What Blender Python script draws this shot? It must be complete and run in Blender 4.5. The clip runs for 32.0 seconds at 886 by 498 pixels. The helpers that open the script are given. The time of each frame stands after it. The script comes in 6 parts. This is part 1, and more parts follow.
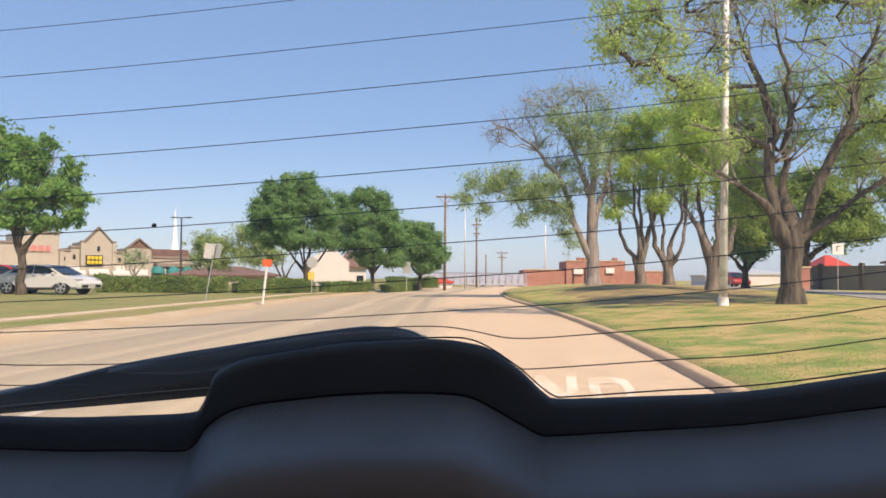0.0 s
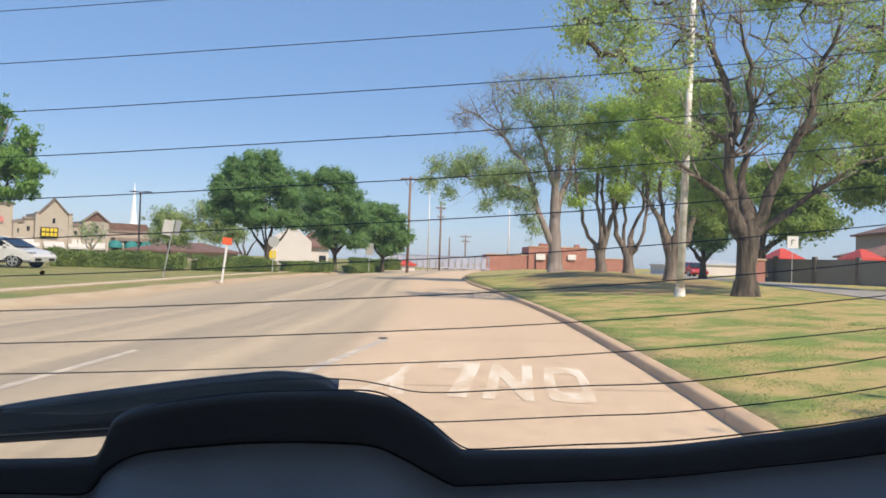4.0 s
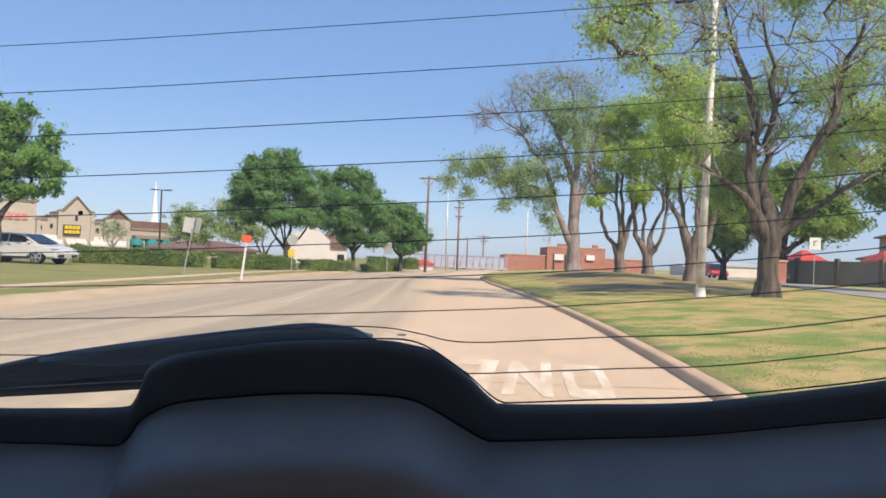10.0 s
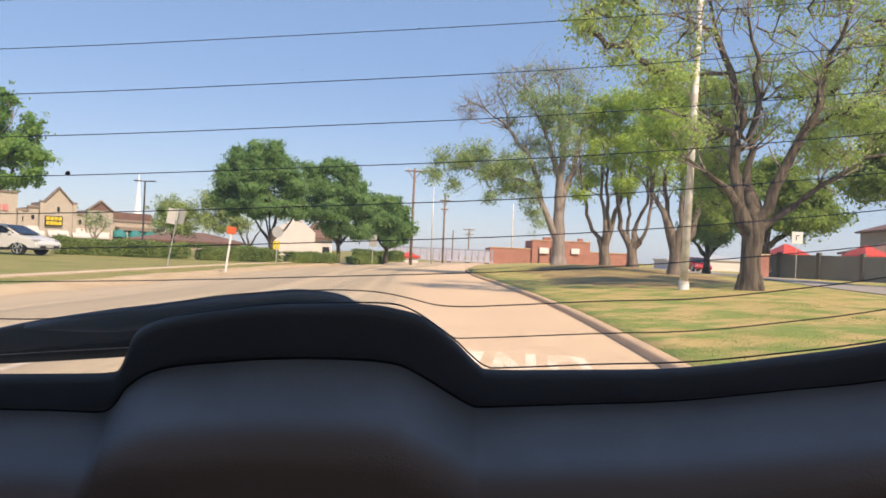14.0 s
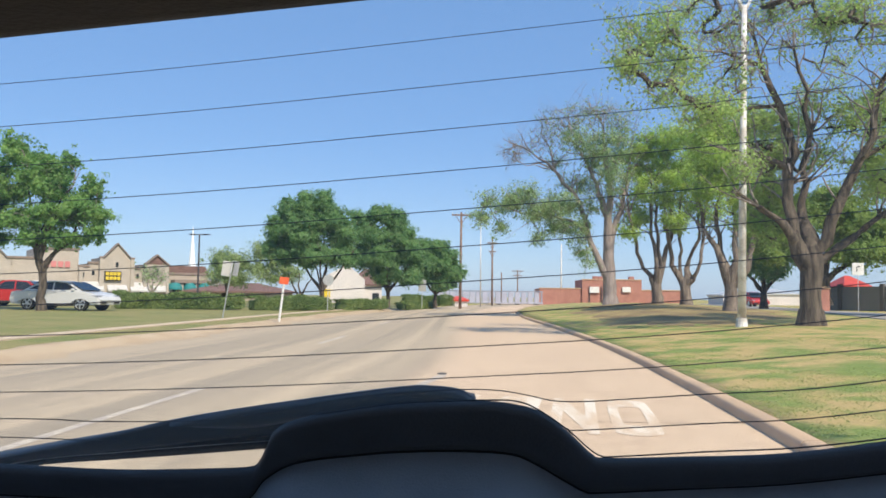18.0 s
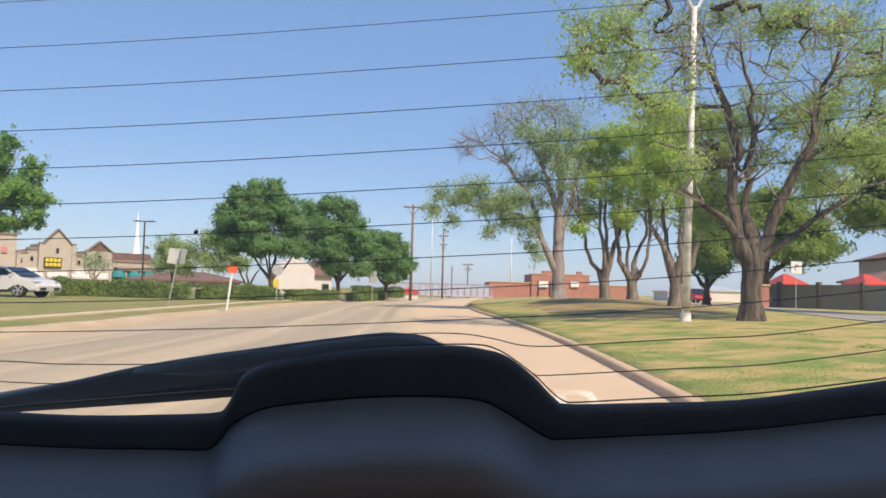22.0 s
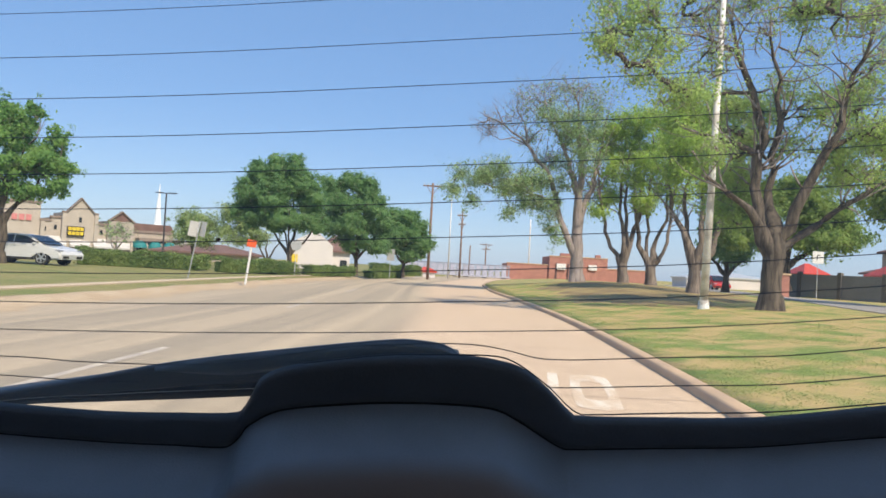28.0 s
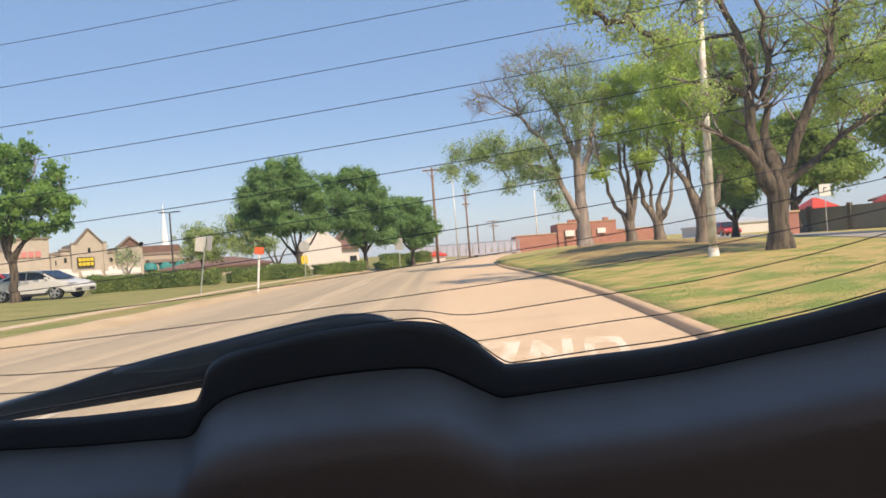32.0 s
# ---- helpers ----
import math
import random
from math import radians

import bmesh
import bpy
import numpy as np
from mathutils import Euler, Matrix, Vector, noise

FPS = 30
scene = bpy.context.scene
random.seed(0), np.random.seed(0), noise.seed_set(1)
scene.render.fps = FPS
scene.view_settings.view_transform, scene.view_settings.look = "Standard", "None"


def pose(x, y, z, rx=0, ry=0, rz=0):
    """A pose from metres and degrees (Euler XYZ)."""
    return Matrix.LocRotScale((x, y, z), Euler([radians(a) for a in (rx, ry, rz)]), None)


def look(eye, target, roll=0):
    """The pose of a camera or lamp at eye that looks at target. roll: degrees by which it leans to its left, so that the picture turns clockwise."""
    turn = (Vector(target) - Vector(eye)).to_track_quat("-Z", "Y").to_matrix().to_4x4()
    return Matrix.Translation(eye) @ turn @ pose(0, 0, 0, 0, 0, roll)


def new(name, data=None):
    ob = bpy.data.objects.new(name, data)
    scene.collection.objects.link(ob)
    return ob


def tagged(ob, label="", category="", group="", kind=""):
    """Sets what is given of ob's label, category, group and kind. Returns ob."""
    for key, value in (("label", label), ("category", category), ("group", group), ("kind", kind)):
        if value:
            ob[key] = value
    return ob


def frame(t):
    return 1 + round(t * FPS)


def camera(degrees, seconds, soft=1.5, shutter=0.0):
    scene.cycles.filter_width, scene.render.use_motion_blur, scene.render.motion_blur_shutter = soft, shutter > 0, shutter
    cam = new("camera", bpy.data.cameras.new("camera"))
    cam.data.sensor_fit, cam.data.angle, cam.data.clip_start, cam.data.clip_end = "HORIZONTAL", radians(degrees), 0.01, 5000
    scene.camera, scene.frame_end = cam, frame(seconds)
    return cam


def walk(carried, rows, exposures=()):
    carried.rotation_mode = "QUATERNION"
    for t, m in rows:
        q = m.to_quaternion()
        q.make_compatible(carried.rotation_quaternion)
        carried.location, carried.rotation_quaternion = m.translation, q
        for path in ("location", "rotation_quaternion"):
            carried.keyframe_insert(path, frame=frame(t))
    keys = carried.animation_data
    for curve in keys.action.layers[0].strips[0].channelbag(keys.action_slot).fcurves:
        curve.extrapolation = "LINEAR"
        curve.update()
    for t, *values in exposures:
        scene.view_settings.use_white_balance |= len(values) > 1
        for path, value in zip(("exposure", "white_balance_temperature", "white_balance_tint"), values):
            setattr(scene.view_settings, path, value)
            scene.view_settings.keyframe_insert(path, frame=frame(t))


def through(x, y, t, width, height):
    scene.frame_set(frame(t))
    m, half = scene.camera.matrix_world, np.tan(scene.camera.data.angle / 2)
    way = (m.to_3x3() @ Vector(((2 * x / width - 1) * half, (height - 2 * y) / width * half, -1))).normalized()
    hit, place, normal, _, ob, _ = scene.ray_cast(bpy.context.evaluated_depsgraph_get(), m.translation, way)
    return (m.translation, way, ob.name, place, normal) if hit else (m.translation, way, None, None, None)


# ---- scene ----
EYE = 1.15
cam = camera(60.3, 32.0, 1.65)
# seconds, x, y, z from the first eye, yaw, pitch, roll
PATH = [
    (0, 0.0061, 0.0155, -0.0149, -0.2, 2.24, -0.39),
    (0.5, 0.0064, 0.0141, -0.0151, -0.4, 1.9, -1.15),
    (1, 0.0027, 0.0136, -0.0201, -0.53, 1.58, -1.18),
    (1.5, 0.0007, 0.0144, -0.018, -0.6, 1.51, -1.05),
    (2, 0.0006, 0.0148, -0.0147, -0.76, 1.42, 0.14),
    (2.5, -0.0149, 0.0171, 0.0126, -0.74, 1.33, 1.51),
    (3, 0.029, -0.0059, 0.0486, -1.91, 1.32, -0.96),
    (3.5, 0.0482, 0.0119, 0.0576, -3.14, 0.93, -2.06),
    (5.5, 0.0541, 0.0557, -0.0113, -1.9, 1.15, -1.3),
    (6, 0.0449, 0.0492, -0.0016, -2.31, 0.99, -1.84),
    (6.5, 0.0501, 0.0473, -0.0005, -2.13, 1.43, -1.77),
    (7, 0.0573, 0.047, 0.006, -2.06, 1.41, -1.07),
    (7.5, 0.0518, 0.0428, 0.0224, -1.65, 1.3, -1.57),
    (8, 0.052, 0.0399, 0.0342, -1.86, 0.9, -2.04),
    (8.5, 0.0493, 0.0387, 0.0363, -2.19, 0.58, -1.93),
    (9, 0.0447, 0.0371, 0.0357, -2.2, 0.45, -2.4),
    (9.5, 0.0407, 0.0403, 0.0267, -2.03, 0.52, -2.88),
    (10, 0.037, 0.0419, 0.0014, -1.62, 0.91, -2.3),
    (10.5, 0.0334, 0.0413, -0.0004, -1.33, 1.54, -1.59),
    (11, 0.0381, 0.0384, -0.0088, -1.59, 1.97, -1.77),
    (11.5, 0.0392, 0.0402, -0.0154, -1.89, 1.98, -1.43),
    (12, 0.0365, 0.0415, -0.0201, -1.99, 1.47, -1.3),
    (12.5, 0.0354, 0.039, -0.0171, -1.89, 1.14, -1.97),
    (13, 0.033, 0.0379, -0.0178, -2.2, 0.88, -2.28),
    (13.5, 0.0364, 0.0385, -0.0243, -2.76, 0.45, -2.27),
    (15.5, 0.0327, 0.0311, -0.0175, -2.02, 0.41, -3.35),
    (16, 0.0302, 0.034, -0.0261, -1.81, 0.12, -2.66),
    (16.5, 0.0464, 0.03, -0.0236, -1.55, 0.19, -0.03),
    (17, 0.0084, 0.0093, 0.0121, 0.18, 1.63, -0.65),
    (17.5, -0.0237, -0.0033, 0.0166, 1.4, 3.26, -2.21),
    (18, -0.0284, -0.0188, 0.0287, 0.94, 3.55, -0.75),
    (18.5, -0.0481, -0.0239, 0.0169, -0.4, 3.65, -0.14),
    (19, -0.0516, -0.0185, -0.0069, -2.23, 3.48, 0.03),
    (19.5, -0.0523, -0.0206, -0.0078, -2.65, 3.09, 0.06),
    (20, -0.055, -0.0231, -0.0112, -2.67, 3.04, -0.34),
    (20.5, -0.0534, -0.0234, -0.0093, -2.79, 3.02, -0.57),
    (21, -0.053, -0.0255, -0.0079, -2.88, 3.06, -0.97),
    (21.5, -0.0504, -0.0213, -0.013, -2.94, 3.09, -1.35),
    (22, -0.0477, -0.0252, -0.0166, -2.8, 3.08, -1.59),
    (22.5, -0.0479, -0.0264, -0.0168, -2.52, 2.88, -1.46),
    (23, -0.0468, -0.0286, -0.0174, -2.37, 2.65, -1.33),
    (23.5, -0.0465, -0.0289, -0.0152, -2.59, 2.59, -1.92),
    (24, -0.0478, -0.0321, -0.0132, -2.98, 2.87, -2.52),
    (24.5, -0.0485, -0.0314, -0.0139, -3.18, 3.1, -2.5),
    (26.5, -0.0501, -0.0411, -0.002, -2.89, 2.88, -1.29),
    (27, -0.063, -0.0506, 0.0347, -2.31, 2.47, -1.36),
    (27.5, -0.061, -0.037, 0.02, -2.1, 1.6, -2.33),
    (28, -0.0497, -0.0300, 0.0136, -1.49, 1.46, -3.25),
    (28.5, -0.0329, -0.0189, 0.0005, -1.40, 1.70, -2.70),
    (29, -0.0211, -0.0081, -0.0028, -2.50, 1.63, -2.13),
    (29.5, -0.0018, -0.0088, 0.0045, -3.80, 1.67, -1.54),
    (30, -0.0081, -0.0112, 0.0009, -4.10, 1.52, -1.23),
    (30.5, -0.0310, -0.0238, 0.0011, -3.40, 0.98, -1.38),
    (31, -0.0308, -0.0347, -0.0040, -2.47, 0.36, -0.09),
    (31.5, -0.0145, -0.0525, -0.0113, -3.90, 0.25, 3.21),
    (32, 0.0443, -0.0788, -0.0012, -0.70, 0.18, 4.30),
]
# seconds, stops, white balance: the phone drifts between warmer and cooler
TINTS = [
    (0, 0.70, 7400, 22),
    (1, 0.70, 7350, 23),
    (2, 0.70, 7200, 24),
    (3, 0.54, 6500, 16),
    (6, 0.70, 7550, 21),
    (7, 0.68, 7350, 22),
    (8, 0.62, 6450, 17),
    (9, 0.60, 6450, 17),
    (10, 0.64, 6750, 19),
    (11, 0.64, 6800, 21),
    (12, 0.68, 6950, 21),
    (13, 0.72, 7500, 23),
    (16, 0.75, 7700, 23),
    (17, 0.70, 7300, 21),
    (18, 0.64, 6400, 14),
    (19, 0.64, 6350, 16),
    (20, 0.64, 6850, 17),
    (21, 0.64, 7050, 18),
    (22, 0.64, 7000, 19),
    (23, 0.64, 7000, 19),
    (24, 0.64, 7000, 19),
    (27, 0.64, 6500, 15),
    (28, 0.64, 6600, 15),
    (29, 0.64, 6750, 17),
    (30, 0.64, 6700, 17),
    (31, 0.64, 7000, 19),
    (32, 0.70, 7600, 20),
]
walk(cam, [(t, pose(x, y, EYE + z, 90 + pitch, roll, yaw)) for t, x, y, z, yaw, pitch, roll in PATH], TINTS)

# ---- light ----
world = bpy.data.worlds.new("sky")
scene.world = world
world.use_nodes = True
wn = world.node_tree.nodes
sky = wn.new("ShaderNodeTexSky")
sky.sky_type = 'NISHITA'
sky.sun_disc = False
sky.sun_elevation = radians(47)
sky.sun_rotation = radians(148)
sky.air_density, sky.dust_density, sky.ozone_density = 1.0, 0.6, 3.0
wn["Background"].inputs[1].default_value = 0.13
haze = wn.new("ShaderNodeMix")
haze.data_type = 'RGBA'
haze.inputs["Factor"].default_value = 0.62
tall, up, band = wn.new("ShaderNodeTexCoord"), wn.new("ShaderNodeSeparateXYZ"), wn.new("ShaderNodeValToRGB")
band.color_ramp.interpolation = 'EASE'
band.color_ramp.elements[0].position, band.color_ramp.elements[1].position = 0.0, 0.21
band.color_ramp.elements[0].color, band.color_ramp.elements[1].color = (1.75, 2.8, 4.5, 1), (1.02, 2.2, 4.35, 1)
world.node_tree.links.new(tall.outputs["Generated"], up.inputs[0])
world.node_tree.links.new(up.outputs["Z"], band.inputs["Fac"])
world.node_tree.links.new(band.outputs["Color"], haze.inputs[7])
world.node_tree.links.new(sky.outputs[0], haze.inputs[6])
world.node_tree.links.new(haze.outputs[2], wn["Background"].inputs[0])
sun = new("sun", bpy.data.lights.new("sun", 'SUN'))
sun.data.energy, sun.data.angle, sun.data.color = 4.0, radians(0.6), (1.0, 0.90, 0.74)
sun.matrix_world = look((26, -42, 53), (0, 0, 0))


# ---- materials ----
def material(name, color, rough=0.8, vary=0.25, scale=8.0, bump=0.0, metal=0.0, second=None, fine=60.0, per_object=0.0, spec=0.5, stretch=None, edges=(0.35, 0.65)):
    """A surface with variation at two scales and fine relief."""
    m = bpy.data.materials.new(name)
    m.use_nodes = True
    nt, b = m.node_tree, m.node_tree.nodes["Principled BSDF"]
    b.inputs["Roughness"].default_value, b.inputs["Metallic"].default_value = rough, metal
    b.inputs["Specular IOR Level"].default_value = spec
    tc = nt.nodes.new("ShaderNodeTexCoord")
    n1, n2 = nt.nodes.new("ShaderNodeTexNoise"), nt.nodes.new("ShaderNodeTexNoise")
    n1.inputs["Scale"].default_value, n2.inputs["Scale"].default_value = scale, fine
    n1.inputs["Detail"].default_value = n2.inputs["Detail"].default_value = 5
    for n in (n1, n2):
        nt.links.new(tc.outputs["Object"], n.inputs["Vector"])
    if stretch:
        mp = nt.nodes.new("ShaderNodeMapping")
        mp.inputs["Scale"].default_value = stretch
        nt.links.new(tc.outputs["Object"], mp.inputs["Vector"])
        nt.links.new(mp.outputs["Vector"], n1.inputs["Vector"])
    c2 = second or tuple(c * (1 - vary) for c in color)
    r1 = nt.nodes.new("ShaderNodeValToRGB")
    r1.color_ramp.elements[0].position, r1.color_ramp.elements[1].position = edges
    r1.color_ramp.elements[0].color, r1.color_ramp.elements[1].color = (*c2, 1), (*color, 1)
    nt.links.new(n1.outputs["Fac"], r1.inputs["Fac"])
    hsv = nt.nodes.new("ShaderNodeHueSaturation")
    mr = nt.nodes.new("ShaderNodeMapRange")
    mr.inputs["To Min"].default_value, mr.inputs["To Max"].default_value = 1 - vary * 0.6, 1 + vary * 0.6
    nt.links.new(n2.outputs["Fac"], mr.inputs["Value"])
    nt.links.new(r1.outputs["Color"], hsv.inputs["Color"])
    val = mr.outputs["Result"]
    if per_object:
        oi, mul, mp = nt.nodes.new("ShaderNodeObjectInfo"), nt.nodes.new("ShaderNodeMath"), nt.nodes.new("ShaderNodeMapRange")
        mp.inputs["To Min"].default_value, mp.inputs["To Max"].default_value = 1 - per_object, 1 + per_object
        mul.operation = 'MULTIPLY'
        nt.links.new(oi.outputs["Random"], mp.inputs["Value"])
        nt.links.new(mp.outputs["Result"], mul.inputs[0])
        nt.links.new(val, mul.inputs[1])
        val = mul.outputs[0]
    nt.links.new(val, hsv.inputs["Value"])
    nt.links.new(hsv.outputs["Color"], b.inputs["Base Color"])
    if bump:
        bp = nt.nodes.new("ShaderNodeBump")
        bp.inputs["Strength"].default_value, bp.inputs["Distance"].default_value = bump, 0.02
        nt.links.new(n2.outputs["Fac"], bp.inputs["Height"])
        nt.links.new(bp.outputs["Normal"], b.inputs["Normal"])
    return m


def leaf_material(name, color, hue=0.02, bright=0.15, through=0.5, clump=0.28):
    """Leaves: shades differ from leaf to leaf and from spray to spray, with light coming through."""
    m = bpy.data.materials.new(name)
    m.use_nodes = True
    nt = m.node_tree
    nt.nodes.clear()
    out, mix = nt.nodes.new("ShaderNodeOutputMaterial"), nt.nodes.new("ShaderNodeMixShader")
    d, tr = nt.nodes.new("ShaderNodeBsdfPrincipled"), nt.nodes.new("ShaderNodeBsdfTranslucent")
    d.inputs["Roughness"].default_value = 0.6
    d.inputs["Specular IOR Level"].default_value = 0.18
    geo, hsv, sep = nt.nodes.new("ShaderNodeNewGeometry"), nt.nodes.new("ShaderNodeHueSaturation"), nt.nodes.new("ShaderNodeMapRange")
    tc, spray = nt.nodes.new("ShaderNodeTexCoord"), nt.nodes.new("ShaderNodeTexNoise")
    spray.inputs["Scale"].default_value, spray.inputs["Detail"].default_value = 1.3, 3
    nt.links.new(tc.outputs["Object"], spray.inputs["Vector"])
    hm, sm, mul = nt.nodes.new("ShaderNodeMapRange"), nt.nodes.new("ShaderNodeMapRange"), nt.nodes.new("ShaderNodeMath")
    mul.operation = 'MULTIPLY'
    hsv.inputs["Color"].default_value = (*color, 1)
    sep.inputs["To Min"].default_value, sep.inputs["To Max"].default_value = 1 - bright, 1 + bright
    sm.inputs["From Min"].default_value, sm.inputs["From Max"].default_value = 0.3, 0.7
    sm.inputs["To Min"].default_value, sm.inputs["To Max"].default_value = 1 - clump, 1 + clump
    hm.inputs["From Min"].default_value, hm.inputs["From Max"].default_value = 0.3, 0.7
    hm.inputs["To Min"].default_value, hm.inputs["To Max"].default_value = 0.5 + hue, 0.5 - hue
    nt.links.new(geo.outputs["Random Per Island"], sep.inputs["Value"])
    nt.links.new(spray.outputs["Fac"], sm.inputs["Value"])
    nt.links.new(spray.outputs["Fac"], hm.inputs["Value"])
    nt.links.new(sep.outputs["Result"], mul.inputs[0])
    nt.links.new(sm.outputs["Result"], mul.inputs[1])
    nt.links.new(mul.outputs[0], hsv.inputs["Value"])
    nt.links.new(hm.outputs["Result"], hsv.inputs["Hue"])
    nt.links.new(hsv.outputs["Color"], d.inputs["Base Color"])
    nt.links.new(hsv.outputs["Color"], tr.inputs["Color"])
    mix.inputs["Fac"].default_value = through
    nt.links.new(d.outputs[0], mix.inputs[1])
    nt.links.new(tr.outputs[0], mix.inputs[2])
    nt.links.new(mix.outputs[0], out.inputs["Surface"])
    return m


def glass_material(name, tint, gloss=0.06, veil=0.0):
    """Clear pane with a thin film of dust that also stands in for haze."""
    m = bpy.data.materials.new(name)
    m.use_nodes = True
    nt = m.node_tree
    nt.nodes.clear()
    out, mix = nt.nodes.new("ShaderNodeOutputMaterial"), nt.nodes.new("ShaderNodeMixShader")
    tr, gl = nt.nodes.new("ShaderNodeBsdfTransparent"), nt.nodes.new("ShaderNodeBsdfGlossy")
    tr.inputs["Color"].default_value = (*tint, 1)
    gl.inputs["Roughness"].default_value = 0.03
    mix.inputs["Fac"].default_value = gloss
    nt.links.new(tr.outputs[0], mix.inputs[1])
    nt.links.new(gl.outputs[0], mix.inputs[2])
    # translucent layer lifts the dark tones as haze and glare would
    dust, film = nt.nodes.new("ShaderNodeBsdfTranslucent"), nt.nodes.new("ShaderNodeMixShader")
    dust.inputs["Color"].default_value = (0.8, 0.76, 0.7, 1)
    film.inputs["Fac"].default_value = veil
    nt.links.new(mix.outputs[0], film.inputs[1])
    nt.links.new(dust.outputs[0], film.inputs[2])
    nt.links.new(film.outputs[0], out.inputs["Surface"])
    return m


ASPHALT = material("worn_grey_road", (0.34, 0.305, 0.265), 0.9, 0.12, 0.8, 0.25, second=(0.27, 0.24, 0.21), fine=30, stretch=(1.0, 0.05, 1))
def road_material():
    """Tan slab next to the kerb passing softly into greyer lanes, streaked along the road."""
    m = bpy.data.materials.new("roadway")
    m.use_nodes = True
    nt, b = m.node_tree, m.node_tree.nodes["Principled BSDF"]
    b.inputs["Roughness"].default_value = 0.9
    uv = nt.nodes.new("ShaderNodeUVMap")
    uv.uv_map = "across"
    sep = nt.nodes.new("ShaderNodeSeparateXYZ")
    nt.links.new(uv.outputs[0], sep.inputs[0])

    def noise_tex(scale, stretch, detail=5):
        mp, n = nt.nodes.new("ShaderNodeMapping"), nt.nodes.new("ShaderNodeTexNoise")
        mp.inputs["Scale"].default_value = stretch
        n.inputs["Scale"].default_value, n.inputs["Detail"].default_value = scale, detail
        nt.links.new(uv.outputs[0], mp.inputs["Vector"])
        nt.links.new(mp.outputs[0], n.inputs["Vector"])
        return n.outputs["Fac"]

    def ramp(fac, lo, hi, c0, c1):
        r = nt.nodes.new("ShaderNodeValToRGB")
        r.color_ramp.elements[0].position, r.color_ramp.elements[1].position = lo, hi
        r.color_ramp.elements[0].color, r.color_ramp.elements[1].color = (*c0, 1), (*c1, 1)
        nt.links.new(fac, r.inputs["Fac"])
        return r.outputs["Color"]

    def mix(fac, a, c, mode='MIX'):
        x = nt.nodes.new("ShaderNodeMix")
        x.data_type, x.blend_type = 'RGBA', mode
        if isinstance(fac, float):
            x.inputs["Factor"].default_value = fac
        else:
            nt.links.new(fac, x.inputs["Factor"])
        nt.links.new(a, x.inputs[6])
        nt.links.new(c, x.inputs[7])
        return x.outputs[2]

    streak = noise_tex(1.0, (1.7, 0.022, 1))
    blotch = noise_tex(0.5, (1, 0.5, 1))
    grit = noise_tex(28, (1, 1, 1), 4)
    tan = mix(0.5, ramp(blotch, 0.32, 0.68, (0.60, 0.43, 0.278), (0.735, 0.535, 0.35)), ramp(noise_tex(2.3, (1, 0.6, 1)), 0.3, 0.7, (0.605, 0.435, 0.28), (0.725, 0.527, 0.345)))
    grey = ramp(streak, 0.36, 0.66, (0.37, 0.297, 0.204), (0.575, 0.446, 0.292))
    wob = nt.nodes.new("ShaderNodeMath")
    wob.operation = 'MULTIPLY_ADD'
    nt.links.new(noise_tex(0.8, (1, 0.2, 1)), wob.inputs[0])
    wob.inputs[1].default_value = 1.1
    nt.links.new(sep.outputs[0], wob.inputs[2])
    step = nt.nodes.new("ShaderNodeMapRange")
    step.interpolation_type = 'SMOOTHSTEP'
    step.inputs["From Min"].default_value, step.inputs["From Max"].default_value = 3.6, 4.9
    nt.links.new(wob.outputs[0], step.inputs["Value"])
    base = mix(step.outputs[0], tan, grey)
    base = mix(0.55, base, ramp(noise_tex(5.5, (1, 0.7, 1), 6), 0.34, 0.62, (0.80, 0.79, 0.78), (1, 1, 1)), 'MULTIPLY')
    base = mix(1.0, base, ramp(noise_tex(2.6, (1, 0.8, 1), 3), 0.24, 0.30, (0.78, 0.75, 0.72), (1, 1, 1)), 'MULTIPLY')
    col = mix(0.35, base, ramp(grit, 0.3, 0.7, (0.62, 0.62, 0.62), (1.12, 1.12, 1.12)), 'MULTIPLY')
    nt.links.new(col, b.inputs["Base Color"])
    bp = nt.nodes.new("ShaderNodeBump")
    bp.inputs["Strength"].default_value, bp.inputs["Distance"].default_value = 0.3, 0.01
    nt.links.new(grit, bp.inputs["Height"])
    nt.links.new(bp.outputs[0], b.inputs["Normal"])
    return m


ROADWAY = road_material()
KERB = material("kerb_concrete", (0.60, 0.405, 0.24), 0.9, 0.2, 1.2, 0.3, second=(0.47, 0.325, 0.205), fine=40)
GRASS = material("lawn", (0.185, 0.24, 0.045), 0.95, 0.5, 1.2, 1.0, second=(0.46, 0.33, 0.125), fine=14, edges=(0.44, 0.60))
LITTER_SHADE = material("leaf_litter_and_shade", (0.34, 0.25, 0.095), 0.95, 0.5, 0.8, 0.9, second=(0.22, 0.15, 0.068), fine=14, edges=(0.4, 0.62))
GRASS_FAR = material("mown_lawn", (0.17, 0.19, 0.045), 0.95, 0.4, 0.5, 0.8, second=(0.265, 0.225, 0.075), fine=14, edges=(0.4, 0.68))
SOIL = material("bare_soil", (0.52, 0.395, 0.25), 0.95, 0.25, 1.1, 0.5, second=(0.44, 0.31, 0.18), fine=20)
WALK = material("sidewalk_concrete", (0.60, 0.46, 0.31), 0.9, 0.12, 1.0, 0.15)
PAINT = material("worn_road_paint", (0.79, 0.68, 0.53), 0.8, 0.2, 2.2, 0.1, second=(0.645, 0.475, 0.315), fine=25, edges=(0.40, 0.60))
PAINT_FAINT = material("rubbed_road_paint", (0.62, 0.52, 0.39), 0.8, 0.2, 3.5, 0.1, second=(0.47, 0.395, 0.315), fine=25, edges=(0.45, 0.6))
